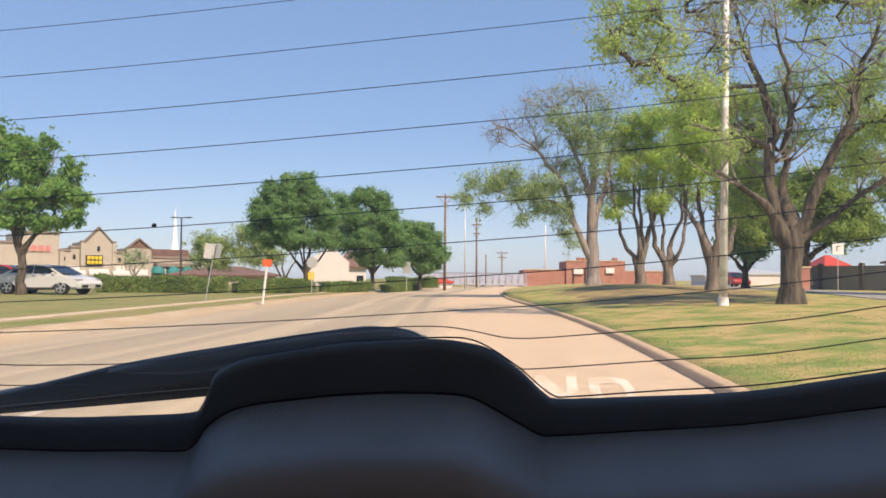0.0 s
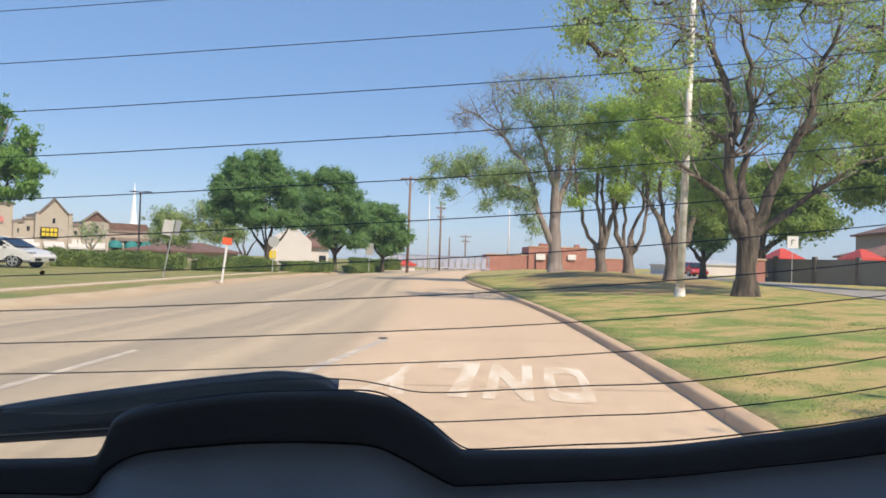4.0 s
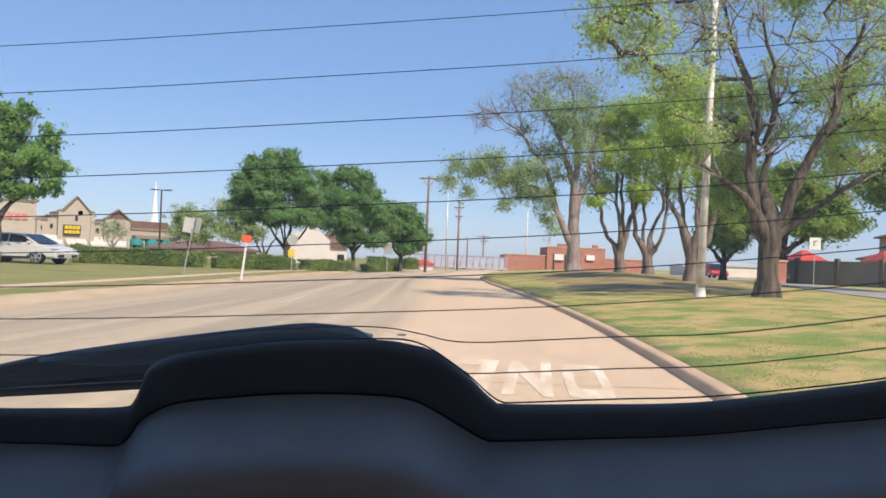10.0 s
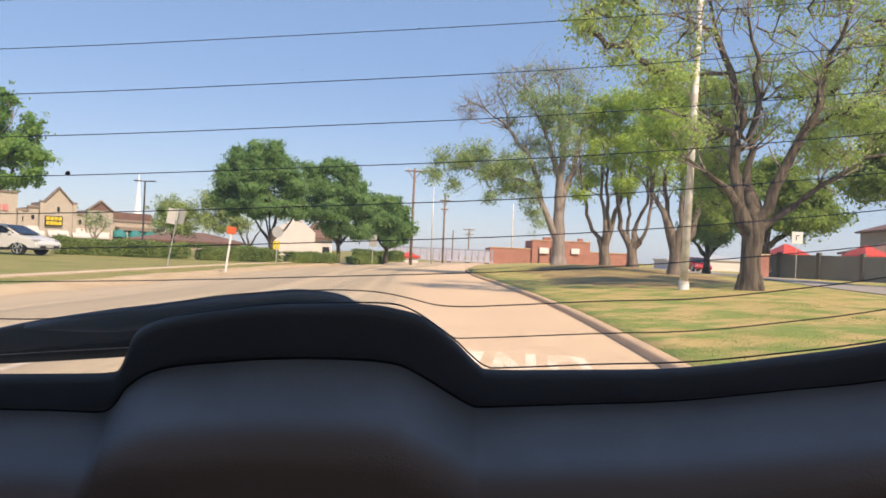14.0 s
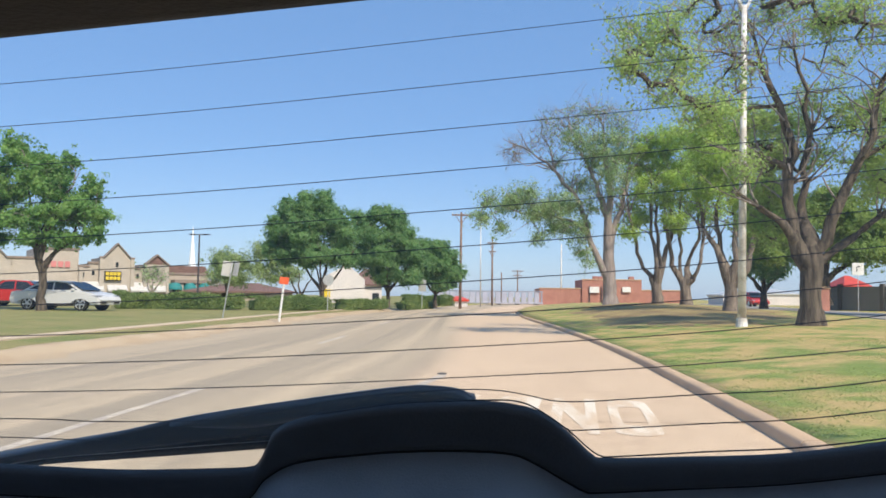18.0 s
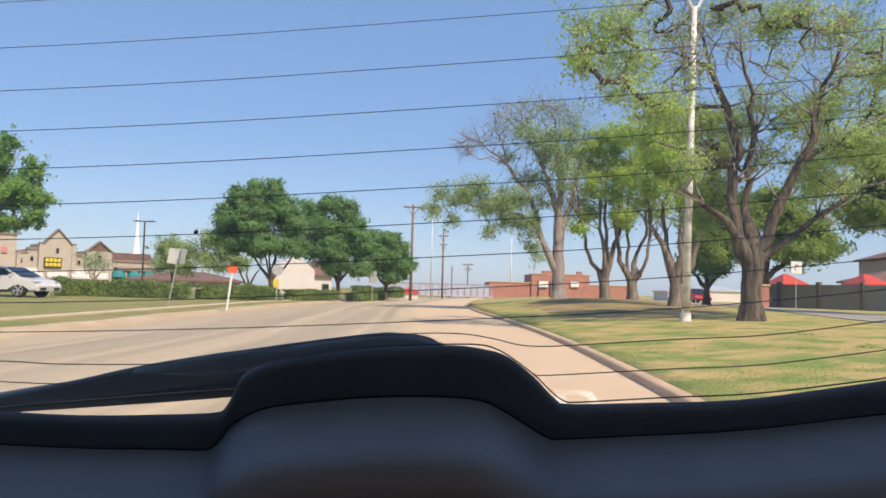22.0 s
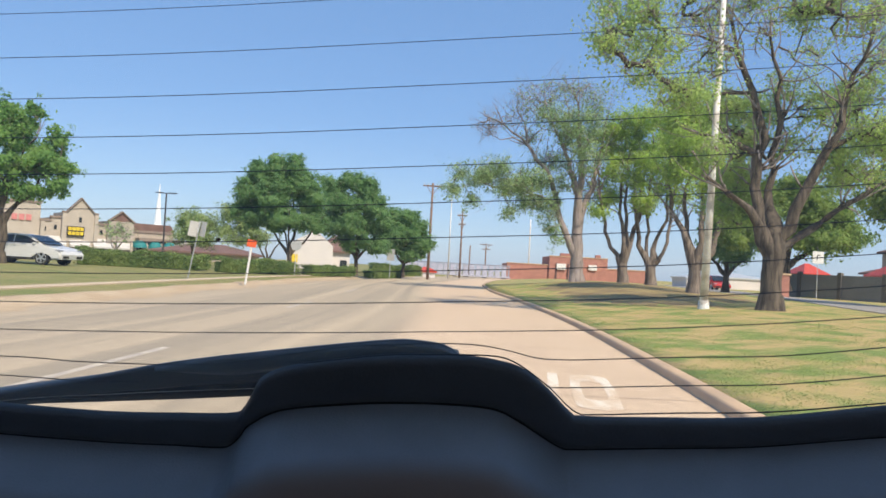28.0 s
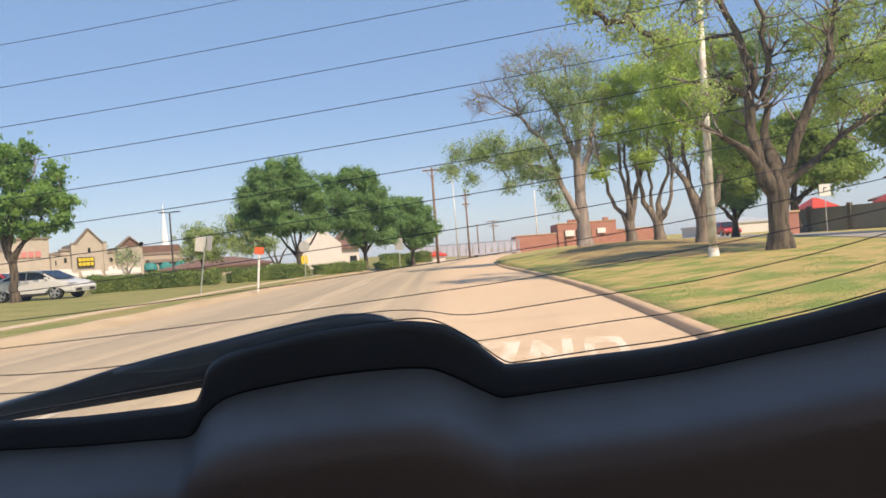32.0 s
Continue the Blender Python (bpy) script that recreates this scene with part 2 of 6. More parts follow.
JOINT = material("joint_filler", (0.36, 0.27, 0.185), 0.9, 0.2, 3, 0.1)
PATCH = material("tar_patch", (0.12, 0.10, 0.085), 0.9, 0.3, 6, 0.2)
BARK = material("grey_brown_bark", (0.145, 0.113, 0.082), 0.95, 0.8, 9, 1.0, second=(0.032, 0.025, 0.018), fine=30, stretch=(1, 1, 0.16))
TWIG = material("bare_twigs", (0.30, 0.25, 0.22), 0.95, 0.3, 6, 0.2)
TREE_A_BARK = material("pale_grey_bark", (0.36, 0.30, 0.27), 0.95, 0.35, 9, 0.8, second=(0.22, 0.18, 0.16), fine=30, stretch=(1, 1, 0.16))
MID_BARK = material("brown_grey_bark", (0.25, 0.20, 0.16), 0.95, 0.6, 9, 1.0, second=(0.09, 0.07, 0.055), fine=30, stretch=(1, 1, 0.16))
LEAF_BRIGHT = leaf_material("spring_leaves", (0.40, 0.56, 0.12), through=0.55)
LEAF_MID = leaf_material("pale_leaves", (0.41, 0.56, 0.17), through=0.58)
LEAF_OLIVE = leaf_material("olive_leaves", (0.24, 0.345, 0.09), through=0.5)
LEAF_GREY = leaf_material("grey_green_leaves", (0.32, 0.45, 0.19))
LEAF_LEFT = leaf_material("fresh_leaves", (0.225, 0.395, 0.11), through=0.55)
LEAF_PALE = leaf_material("dull_leaves", (0.34, 0.44, 0.18))
LEAF_DARK = leaf_material("dense_leaves", (0.21, 0.365, 0.135), hue=0.012, through=0.62)
BLADE = leaf_material("grass_blades", (0.365, 0.435, 0.135), 0.03, 0.2, 0.55)
LEAF_HEDGE = leaf_material("hedge_leaves", (0.19, 0.265, 0.08), through=0.3)
GALV = material("galvanised_steel", (0.62, 0.62, 0.60), 0.45, 0.12, 3, 0.05, metal=0.35)
POLE_WHITE = material("patchy_white_paint", (0.76, 0.74, 0.71), 0.6, 0.2, 3, 0.15, second=(0.52, 0.47, 0.42), edges=(0.42, 0.58))
DARKMETAL = material("dark_metal", (0.05, 0.045, 0.045), 0.5, 0.2, 5)
WOODPOLE = material("creosote_wood", (0.25, 0.16, 0.11), 0.9, 0.3, 3, 0.4)
STUCCO = material("beige_stucco", (0.48, 0.413, 0.335), 0.9, 0.12, 1.5, 0.3)
STUCCO2 = material("tan_stucco", (0.44, 0.365, 0.28), 0.9, 0.12, 1.5, 0.3)
WHITEWALL = material("white_render", (0.68, 0.62, 0.575), 0.85, 0.08, 1.0, 0.1)
SPIREWHITE = material("white_spire_paint", (0.86, 0.87, 0.88), 0.5, 0.04, 1.0)
AWNING = material("white_canvas", (0.56, 0.53, 0.49), 0.8, 0.08, 2)
TEAL = material("teal_canvas", (0.02, 0.21, 0.20), 0.7, 0.15, 2)
ROOF = material("brown_shingles", (0.20, 0.115, 0.09), 0.9, 0.25, 2, 0.5, fine=18)
ROOFTRIM = material("brown_cornice", (0.27, 0.205, 0.16), 0.8, 0.2, 2)
REDROOF = material("red_metal_roof", (0.60, 0.07, 0.035), 0.45, 0.12, 2)
BRICK = material("red_brick", (0.44, 0.20, 0.145), 0.9, 0.25, 1.2, 0.4, second=(0.35, 0.155, 0.115), fine=20)
WINDOW = material("dark_window", (0.03, 0.035, 0.04), 0.12, 0.2, 2)
WALLGREY = material("grey_precast", (0.23, 0.222, 0.212), 0.9, 0.12, 0.8, 0.2)
WALLPOST = material("dark_wall_post", (0.15, 0.135, 0.12), 0.9, 0.15, 1.5, 0.2)
HOUSEBRICK = material("brown_house_brick", (0.36, 0.29, 0.24), 0.9, 0.2, 2, 0.2)
CARWHITE = material("white_car_paint", (0.62, 0.61, 0.59), 0.22, 0.03, 2)
CARSILVER = material("silver_car_paint", (0.5, 0.5, 0.5), 0.25, 0.05, 2, metal=0.5)
CARRED = material("red_car_paint", (0.45, 0.03, 0.025), 0.25, 0.06, 2)
CARDARK = material("dark_car_paint", (0.03, 0.03, 0.035), 0.25, 0.06, 2)
TYRE = material("black_rubber", (0.025, 0.025, 0.025), 0.8, 0.2, 10)
RIM = material("alloy", (0.6, 0.6, 0.6), 0.3, 0.1, 5, metal=0.8)
LAMPRED = material("red_lens", (0.5, 0.02, 0.02), 0.2, 0.1, 5)
LAMPCLEAR = material("clear_lens", (0.28, 0.29, 0.31), 0.15, 0.1, 5)
ORANGE = material("orange_plastic", (0.78, 0.12, 0.03), 0.5, 0.08, 5)
WHITEPLASTIC = material("white_plastic", (0.74, 0.72, 0.68), 0.5, 0.08, 5)
SIGNBACK = material("bare_aluminium_sign", (0.50, 0.49, 0.46), 0.6, 0.1, 4)
SIGNGREY = material("dull_sign_back", (0.36, 0.37, 0.36), 0.6, 0.1, 4)
SIGNYELLOW = material("yellow_sign", (0.72, 0.52, 0.03), 0.5, 0.05, 4)
SIGNBLACK = material("black_lettering", (0.03, 0.025, 0.02), 0.6, 0.1, 4)
PINK = material("faded_red_sign", (0.62, 0.22, 0.2), 0.6, 0.1, 4)
STEELMID = material("hazy_grey_steel", (0.30, 0.31, 0.36), 0.7, 0.2, 1)
STEELPALE = material("pale_rail_steel", (0.46, 0.45, 0.50), 0.6, 0.15, 1)
TRIM_BLACK = material("black_trim_plastic", (0.060, 0.064, 0.074), 0.5, 0.15, 12, 0.08, fine=300, spec=0.45)
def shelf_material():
    """Grained grey plastic, painted brown where its down-turned face gets only cabin light."""
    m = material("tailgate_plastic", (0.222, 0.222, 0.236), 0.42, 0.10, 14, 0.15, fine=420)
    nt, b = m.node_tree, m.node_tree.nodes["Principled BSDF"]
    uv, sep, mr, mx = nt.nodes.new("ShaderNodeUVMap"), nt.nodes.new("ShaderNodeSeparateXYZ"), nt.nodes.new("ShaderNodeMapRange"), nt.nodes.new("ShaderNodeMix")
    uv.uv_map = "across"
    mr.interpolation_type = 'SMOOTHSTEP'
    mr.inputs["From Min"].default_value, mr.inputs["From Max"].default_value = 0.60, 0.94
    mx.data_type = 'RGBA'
    # brown put in for the dim light on the lower face
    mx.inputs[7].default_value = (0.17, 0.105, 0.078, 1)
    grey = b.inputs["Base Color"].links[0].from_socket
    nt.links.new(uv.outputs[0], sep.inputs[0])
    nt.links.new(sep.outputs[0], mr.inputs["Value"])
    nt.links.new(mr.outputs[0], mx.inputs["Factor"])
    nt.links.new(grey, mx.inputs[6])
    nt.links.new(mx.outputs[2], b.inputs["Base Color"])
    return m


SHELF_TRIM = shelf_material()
WIPER_COVER = material("wiper_cover_plastic", (0.05, 0.054, 0.06), 0.5, 0.15, 12, 0.05, fine=200)
FRIT = material("black_ceramic_line", (0.004, 0.004, 0.005), 0.5, 0.1, 20)
RUBBER = material("wiper_rubber", (0.027, 0.029, 0.033), 0.45, 0.2, 15)
DIRT = material("dried_dirt", (0.09, 0.075, 0.06), 0.9, 0.3, 300)
HEADLINER = material("dark_headliner", (0.03, 0.031, 0.035), 0.9, 0.15, 20, 0.2, fine=200)
GLASS = glass_material("rear_window_glass", (0.93, 0.945, 0.94), 0.02, 0.028)
CARGLASS = material("car_window", (0.02, 0.025, 0.03), 0.08, 0.1, 2)


# ---- building helpers ----
def mesh_of(bm, name, mat, smooth=False):
    me = bpy.data.meshes.new(name)
    bmesh.ops.recalc_face_normals(bm, faces=bm.faces)
    bm.to_mesh(me)
    bm.free()
    me.materials.append(mat)
    if smooth:
        me.polygons.foreach_set("use_smooth", [True] * len(me.polygons))
    return me


def part(name, bm, mat, parent, label="", smooth=False):
    """One mesh object from a bmesh, under a thing or a part."""
    ob = new(name, mesh_of(bm, name, mat, smooth))
    ob.parent = parent
    if label:
        ob["label"] = label
    return ob


def structure(name, bm, mat, label, category, smooth=False):
    ob = new(name, mesh_of(bm, name, mat, smooth))
    return tagged(ob, label, category, kind="structure")


def thing(name, at, label, category, turn=0.0, group="", kind=""):
    ob = new(name)
    ob.matrix_world = pose(*at, 0, 0, turn)
    return tagged(ob, label, category, group, kind)


def raw_mesh(name, verts, faces, mat, smooth=False):
    me = bpy.data.meshes.new(name)
    me.from_pydata(verts, [], faces)
    me.materials.append(mat)
    if smooth:
        me.polygons.foreach_set("use_smooth", [True] * len(me.polygons))
    return me


def box(bm, size, at, bevel=0.0, m=None):
    r = bmesh.ops.create_cube(bm, size=1, matrix=(m or Matrix()) @ Matrix.Translation(at) @ Matrix.Diagonal((*size, 1)))
    if bevel:
        es = list({e for v in r["verts"] for e in v.link_edges})
        bmesh.ops.bevel(bm, geom=es, offset=bevel, segments=2, affect='EDGES', profile=0.7)
    return bm


def rod(bm, a, b, r0, r1=None, seg=8):
    a, b = Vector(a), Vector(b)
    q = (b - a).to_track_quat('Z', 'Y').to_matrix().to_4x4()
    bmesh.ops.create_cone(bm, cap_ends=True, segments=seg, radius1=r0, radius2=r0 if r1 is None else r1, depth=(b - a).length,
                          matrix=Matrix.Translation((a + b) / 2) @ q)
    return bm


def prism(bm, outline, y0, y1):
    """A polygon of (x, z) points, extruded along y."""
    vs = [[bm.verts.new((x, y, z)) for x, z in outline] for y in (y0, y1)]
    n = len(outline)
    bm.faces.new(vs[0])
    bm.faces.new(list(reversed(vs[1])))
    for i in range(n):
        bm.faces.new((vs[0][i], vs[1][i], vs[1][(i + 1) % n], vs[0][(i + 1) % n]))
    return bm


def grid(bm, rows):
    """A sheet through rows of points."""
    vs = [[bm.verts.new(p) for p in r] for r in rows]
    for a, b in zip(vs, vs[1:]):
        for i in range(len(a) - 1):
            bm.faces.new((a[i], a[i + 1], b[i + 1], b[i]))
    return bm


def B():
    return bmesh.new()


# ---- the plan: road edges and ground heights ----
YS = (-60, -30, -12, 5, 11.4, 18, 30, 43, 60, 88, 130, 260)
RIGHT = (-9.0, -2.9, 0.4, 2.58, 3.15, 3.6, 3.8, 3.75, 4.6, 8.0, 16.0, 50.0)
LEFT = (-19.5, -13.6, -10.2, -8.1, -7.75, -7.6, -7.3, -6.9, -5.2, -1.5, 6.5, 40.0)


def smooth_at(y, xs, width=4.0):
    return sum(float(np.interp(y + d * width, YS, xs)) for d in (-1, -0.5, 0, 0.5, 1)) / 5


def right_x(y):
    return smooth_at(y, RIGHT)


def left_x(y):
    return smooth_at(y, LEFT)


def height_right(d, y):
    """Ground height d metres behind the back of the kerb."""
    h = float(np.interp(d, (0, 1.5, 4.5, 7, 14, 40, 200), (0.095, 0.18, 0.41, 0.47, 0.5, 0.55, 0.3)))
    x = right_x(y) + 0.185 + d
    return h + 0.42 * math.exp(-(((x - 11) / 7) ** 2 + ((y - 45) / 11) ** 2))


def height_left(d, y):
    return float(np.interp(d, (0, 0.8, 3.0, 9, 20, 200), (0.085, 0.14, 0.2, 0.28, 0.3, 0.1)))


def ground_z(x, y):
    r, l = right_x(y) + 0.185, left_x(y) - 0.185
    return height_right(x - r, y) if x > r else height_left(l - x, y) if x < l else 0.0


# ---- ground ----
ys = [-2500, -600, -150, -60] + [y * 1.5 - 45 for y in range(0, 100)] + [108, 120, 140, 170, 210, 260, 400, 900, 3000]
OUT = (0, 0.4, 0.8, 1.5, 2.2, 3, 4, 5, 6, 7, 8.5, 10, 12, 14, 17, 20, 25, 30, 40, 60, 100, 200, 600, 2500)
bm = B()
rows = []
for y in ys:
    yc = max(-60, min(260, y))
    r, l = right_x(yc) + 0.185, left_x(yc) - 0.185
    row = [(l - d, y, height_left(d, yc)) for d in reversed(OUT)]
    row += [(l + 0.02, y, -0.06), ((l + r) / 2, y, -0.06), (r - 0.02, y, -0.06)]
    row += [(r + d, y, height_right(d, yc)) for d in OUT]
    rows.append(row)
grid(bm, rows)
bm.faces.index_update()
far_side = [f.index for f in bm.faces if f.calc_center_median().x < left_x(max(-60, min(260, f.calc_center_median().y))) - 0.2]
ground = structure("ground", bm, GRASS, "patchy spring lawn with dry straw-coloured spots", "ground", True)
ground.data.materials.append(GRASS_FAR)
for i in far_side:
    ground.data.polygons[i].material_index = 1



def blades(name, n, y0, y1, d1, seed):
    """Short blades standing on the lawn behind the right kerb."""
    rng = np.random.default_rng(seed)
    yt = np.linspace(y0 - 1, y1 + 1, 200)
    xt = np.array([right_x(q) for q in yt])
    y = y0 + (y1 - y0) * rng.random(n) ** 2.4
    d = 0.02 + d1 * rng.random(n) ** 1.1 * (0.35 + 0.65 * rng.random(n))
    x = np.interp(y, yt, xt) + 0.185 + d
    clump = np.sin(x * 1.9 + 1.3 * np.sin(y * 1.1)) + np.sin(y * 1.6 + 1.7 * np.sin(x * 0.9)) + 0.8 * np.sin(x * 5.1 + y * 3.7) + 0.6 * np.sin(x * 9.3 - y * 7.1)
    keep = clump + rng.normal(0, 0.8, n) > 0.1
    x, y, d = x[keep], y[keep], d[keep]
    n = len(x)
    z = np.array([height_right(a, b) for a, b in zip(d, y)]) - 0.004
    h, a, w = rng.uniform(0.008, 0.024, n), rng.uniform(0, 6.28, n), rng.uniform(0.004, 0.010, n)
    c, sn = np.cos(a) * w, np.sin(a) * w
    v = np.stack([np.stack([x - c, y - sn, z], 1), np.stack([x + c, y + sn, z], 1), np.stack([x + rng.normal(0, 0.03, n), y + rng.normal(0, 0.03, n), z + h], 1)], 1).reshape(-1, 3)
    ob = new(name, raw_mesh(name, [tuple(p) for p in v], [(3 * i, 3 * i + 1, 3 * i + 2) for i in range(n)], BLADE))
    return tagged(ob, "short green and straw-coloured grass blades on the lawn", "grass", kind="stuff")


blades("grass", 190000, 3.5, 45, 9, 5)

yr = [-60 + 2 * i for i in range(0, 96)] + [140, 160, 190, 230, 260]


def strip(name, a, b, z, mat, label, category, y0=-60, y1=260, thick=0.05):
    """A band of paving between two lines x = a(y) and x = b(y)."""
    bm = B()
    yy = [y for y in yr if y0 <= y <= y1]
    zz = z if callable(z) else (lambda x, y: z)
    rows = []
    for y in yy:
        xa, xb = a(y), b(y)
        rows.append([(xa, y, zz(xa, y) - thick), (xa, y, zz(xa, y)), ((xa + xb) / 2, y, zz((xa + xb) / 2, y)), (xb, y, zz(xb, y)), (xb, y, zz(xb, y) - thick)])
    grid(bm, rows)
    return structure(name, bm, mat, label, category)


# old leaves and bare ground; the brown also paints in the trees' shade
bm = B()
rings = []
for k in range(6):
    f = (0.02, 0.3, 0.55, 0.75, 0.9, 1.0)[k]
    ring = []
    for i in range(150):
        a = 2 * math.pi * i / 150
        w = f * (1 + 0.10 * math.sin(3 * a + 1) + 0.08 * math.sin(7 * a) + 0.06 * math.sin(13 * a + 2) + 0.05 * math.sin(29 * a) + 0.05 * math.sin(47 * a + 1))
        y = 36 + 11.5 * w * math.sin(a)
        x = max(right_x(y) + 0.5, 10.2 + 0.12 * (y - 36) + 4.6 * w * math.cos(a))
        ring.append((x, y, ground_z(x, y) + (0.028, 0.028, 0.028, 0.026, 0.018, -0.012)[k]))
    rings.append(ring + ring[:1])
grid(bm, rings)
structure("soil_and_shade_under_trees", bm, LITTER_SHADE, "bare brown ground with old leaves, the trees' shade painted in", "ground", True)


bm = B()
uvl = bm.loops.layers.uv.new("across")
ACROSS = (0.0, 0.12, 0.26, 0.31, 0.34, 0.4, 0.5, 0.66, 0.82, 1.0)
prev = None
for y in yr:
    l, r = left_x(y) - 0.02, right_x(y) + 0.02
    row = [(bm.verts.new((r + (l - r) * f, y, 0.0)), (r - l) * f, y) for f in ACROSS]
    if prev:
        for i in range(len(ACROSS) - 1):
            quad = (prev[i], prev[i + 1], row[i + 1], row[i])
            face = bm.faces.new([q[0] for q in quad])
            for lp, q in zip(face.loops, quad):
                lp[uvl].uv = (q[1], q[2])
    prev = row
structure("road", bm, ROADWAY, "sunlit concrete road, tan kerb-side lane and greyer worn lanes", "road")
bm = B()
rows = []
for k in range(150):
    y = -40 + 0.8 * k
    w = 0.2 * math.sin(0.7 * y) + 0.13 * math.sin(1.9 * y + 1) + 0.1 * math.sin(4.3 * y)
    rows.append([(left_x(y) + e + w * q, y, z) for e, q, z in ((0.55, 1.0, 0.0035), (0.2, 0.6, 0.012), (0.0, 0.3, 0.05), (-0.2, 0.2, 0.105), (-0.33, 0.4, 0.125), (-0.45, 0.6, 0.13), (-0.5, 0.6, 0.08))])
grid(bm, rows)
structure("soil_edge", bm, SOIL, "sandy tan soil washed over the road's edge", "soil", True)
strip("pavement", lambda y: left_x(y) - 2.0, lambda y: left_x(y) - 1.55, lambda x, y: ground_z(x, y) + 0.03, WALK, "pale concrete footpath across the lawn", "pavement", -40, 60)
strip("side_road", lambda y: 9.2 + 0.235 * y, lambda y: 13.6 + 0.235 * y, lambda x, y: ground_z(x, y) + 0.03, ASPHALT, "grey side street beyond the lawn", "road", -20, 120)


def kerb(name, edge, side, y0, y1, mat):
    """A kerb in cast lengths, each a part of its own."""
    root = tagged(new(name), "sandy-coloured cast concrete kerb with rounded top", "kerb", kind="structure")
    y = y0
    while y < y1:
        n = 3.0 if y < 60 else 9.0
        bm = B()
        rows = []
        for j in range(7):
            yy = y + 0.006 + (n - 0.012) * j / 6
            x = edge(yy)
            prof = [(-0.004, -0.05), (0.0, 0.0), (0.012, 0.06), (0.02, 0.08), (0.034, 0.094), (0.052, 0.1), (0.11, 0.104), (0.168, 0.103), (0.184, 0.098), (0.192, 0.084), (0.192, -0.05)]
            rows.append([(x + side * px, yy, pz) for px, pz in prof])
        grid(bm, rows)
        for r in (rows[0], rows[-1]):
            bm.faces.new([bm.verts.new(p) for p in r])
        part("kerb_length", bm, mat, root, smooth=True)
        y += n


kerb("kerb_right", right_x, 1, -33, 96, KERB)


# ---- road markings ----
def letter_mesh(ch):
    cu = bpy.data.curves.new("letter", 'FONT')
    cu.body, cu.align_x, cu.size, cu.offset = ch, 'CENTER', 1.0, 0.045
    tmp = bpy.data.objects.new("letter", cu)
    me = bpy.data.meshes.new_from_object(tmp)
    bpy.data.objects.remove(tmp)
    bpy.data.curves.remove(cu)
    c = np.array([v.co[:] for v in me.vertices])
    lo, hi = c.min(0), c.max(0)
    for v in me.vertices:
        v.co.x = (v.co.x - (lo[0] + hi[0]) / 2) / (hi[0] - lo[0])
        v.co.y = (v.co.y - lo[1]) / (hi[1] - lo[1])
        v.co.z = 0
        if ch == "O":
            x, y = 2 * v.co.x, 2 * v.co.y - 1
            k = 1 + 0.6 * (math.hypot(x, y) / max(abs(x), abs(y), 1e-6) - 1)
            v.co.x, v.co.y = max(-1, min(1, x * k)) / 2, (max(-1, min(1, y * k)) + 1) / 2
    me.materials.append(PAINT)
    return me


word = thing("road_word", (1.95, 8.95, 0.004), "worn white painted word ONLY on the lane", "road marking", 180 - 9.0)
for i, ch in enumerate("ONLY"):
    ob = new("letter", letter_mesh(ch))
    ob.parent = word
    ob.location = (0.58 * i + (0.02 if ch == "L" else 0), 0.0, 0)
    ob.scale = (0.46, 2.35, 1)


def dash(x0, y0, x1, y1, w):
    m = thing("lane_dash", (x0, y0, 0.003), "worn white lane line on the road", "road marking", group="lane lines")
    bm = B()
    d = Vector((x1 - x0, y1 - y0, 0))
    nrm = Vector((-d.y, d.x, 0)).normalized() * w / 2
    n = 6
    grid(bm, [[tuple(d * k / n + nrm * s) for s in (-1, 1)] for k in range(n + 1)])
    part("paint", bm, PAINT_FAINT, m)


dash(-1.25, 6.6, -0.2, 11.5, 0.14)
dash(-3.40, 5.55, -3.15, 9.5, 0.11)
dash(-3.3, 18.5, -3.2, 22, 0.12)
dash(-3.1, 31, -3.0, 35, 0.12)
def joint(y, width):
    """A tooled joint across the kerb-side lane."""
    m = thing("slab_joint", (0, 0, 0.003), "thin dark joint across the concrete lane", "road joint", group="slab joints")
    bm = B()
    xs = np.linspace(right_x(y) - 3.6, right_x(y) - 0.02, 10)
    grid(bm, [[(x, y + 0.02 * math.sin(3 * x) + e * width / 2, 0) for e in (-1, 1)] for x in xs])
    part("filler", bm, JOINT, m)


for k in range(7):
    joint(7.4 + 4.6 * k, 0.016)
patch = thing("tar_patch", (-0.22, 11.7, 0.004), "small dark tar patch beside the lane line", "road patch")
bm = B()
bmesh.ops.create_circle(bm, cap_ends=True, segments=9, radius=0.08, matrix=Matrix.Diagonal((1, 2.2, 1, 1)))
part("patch", bm, PATCH, patch)


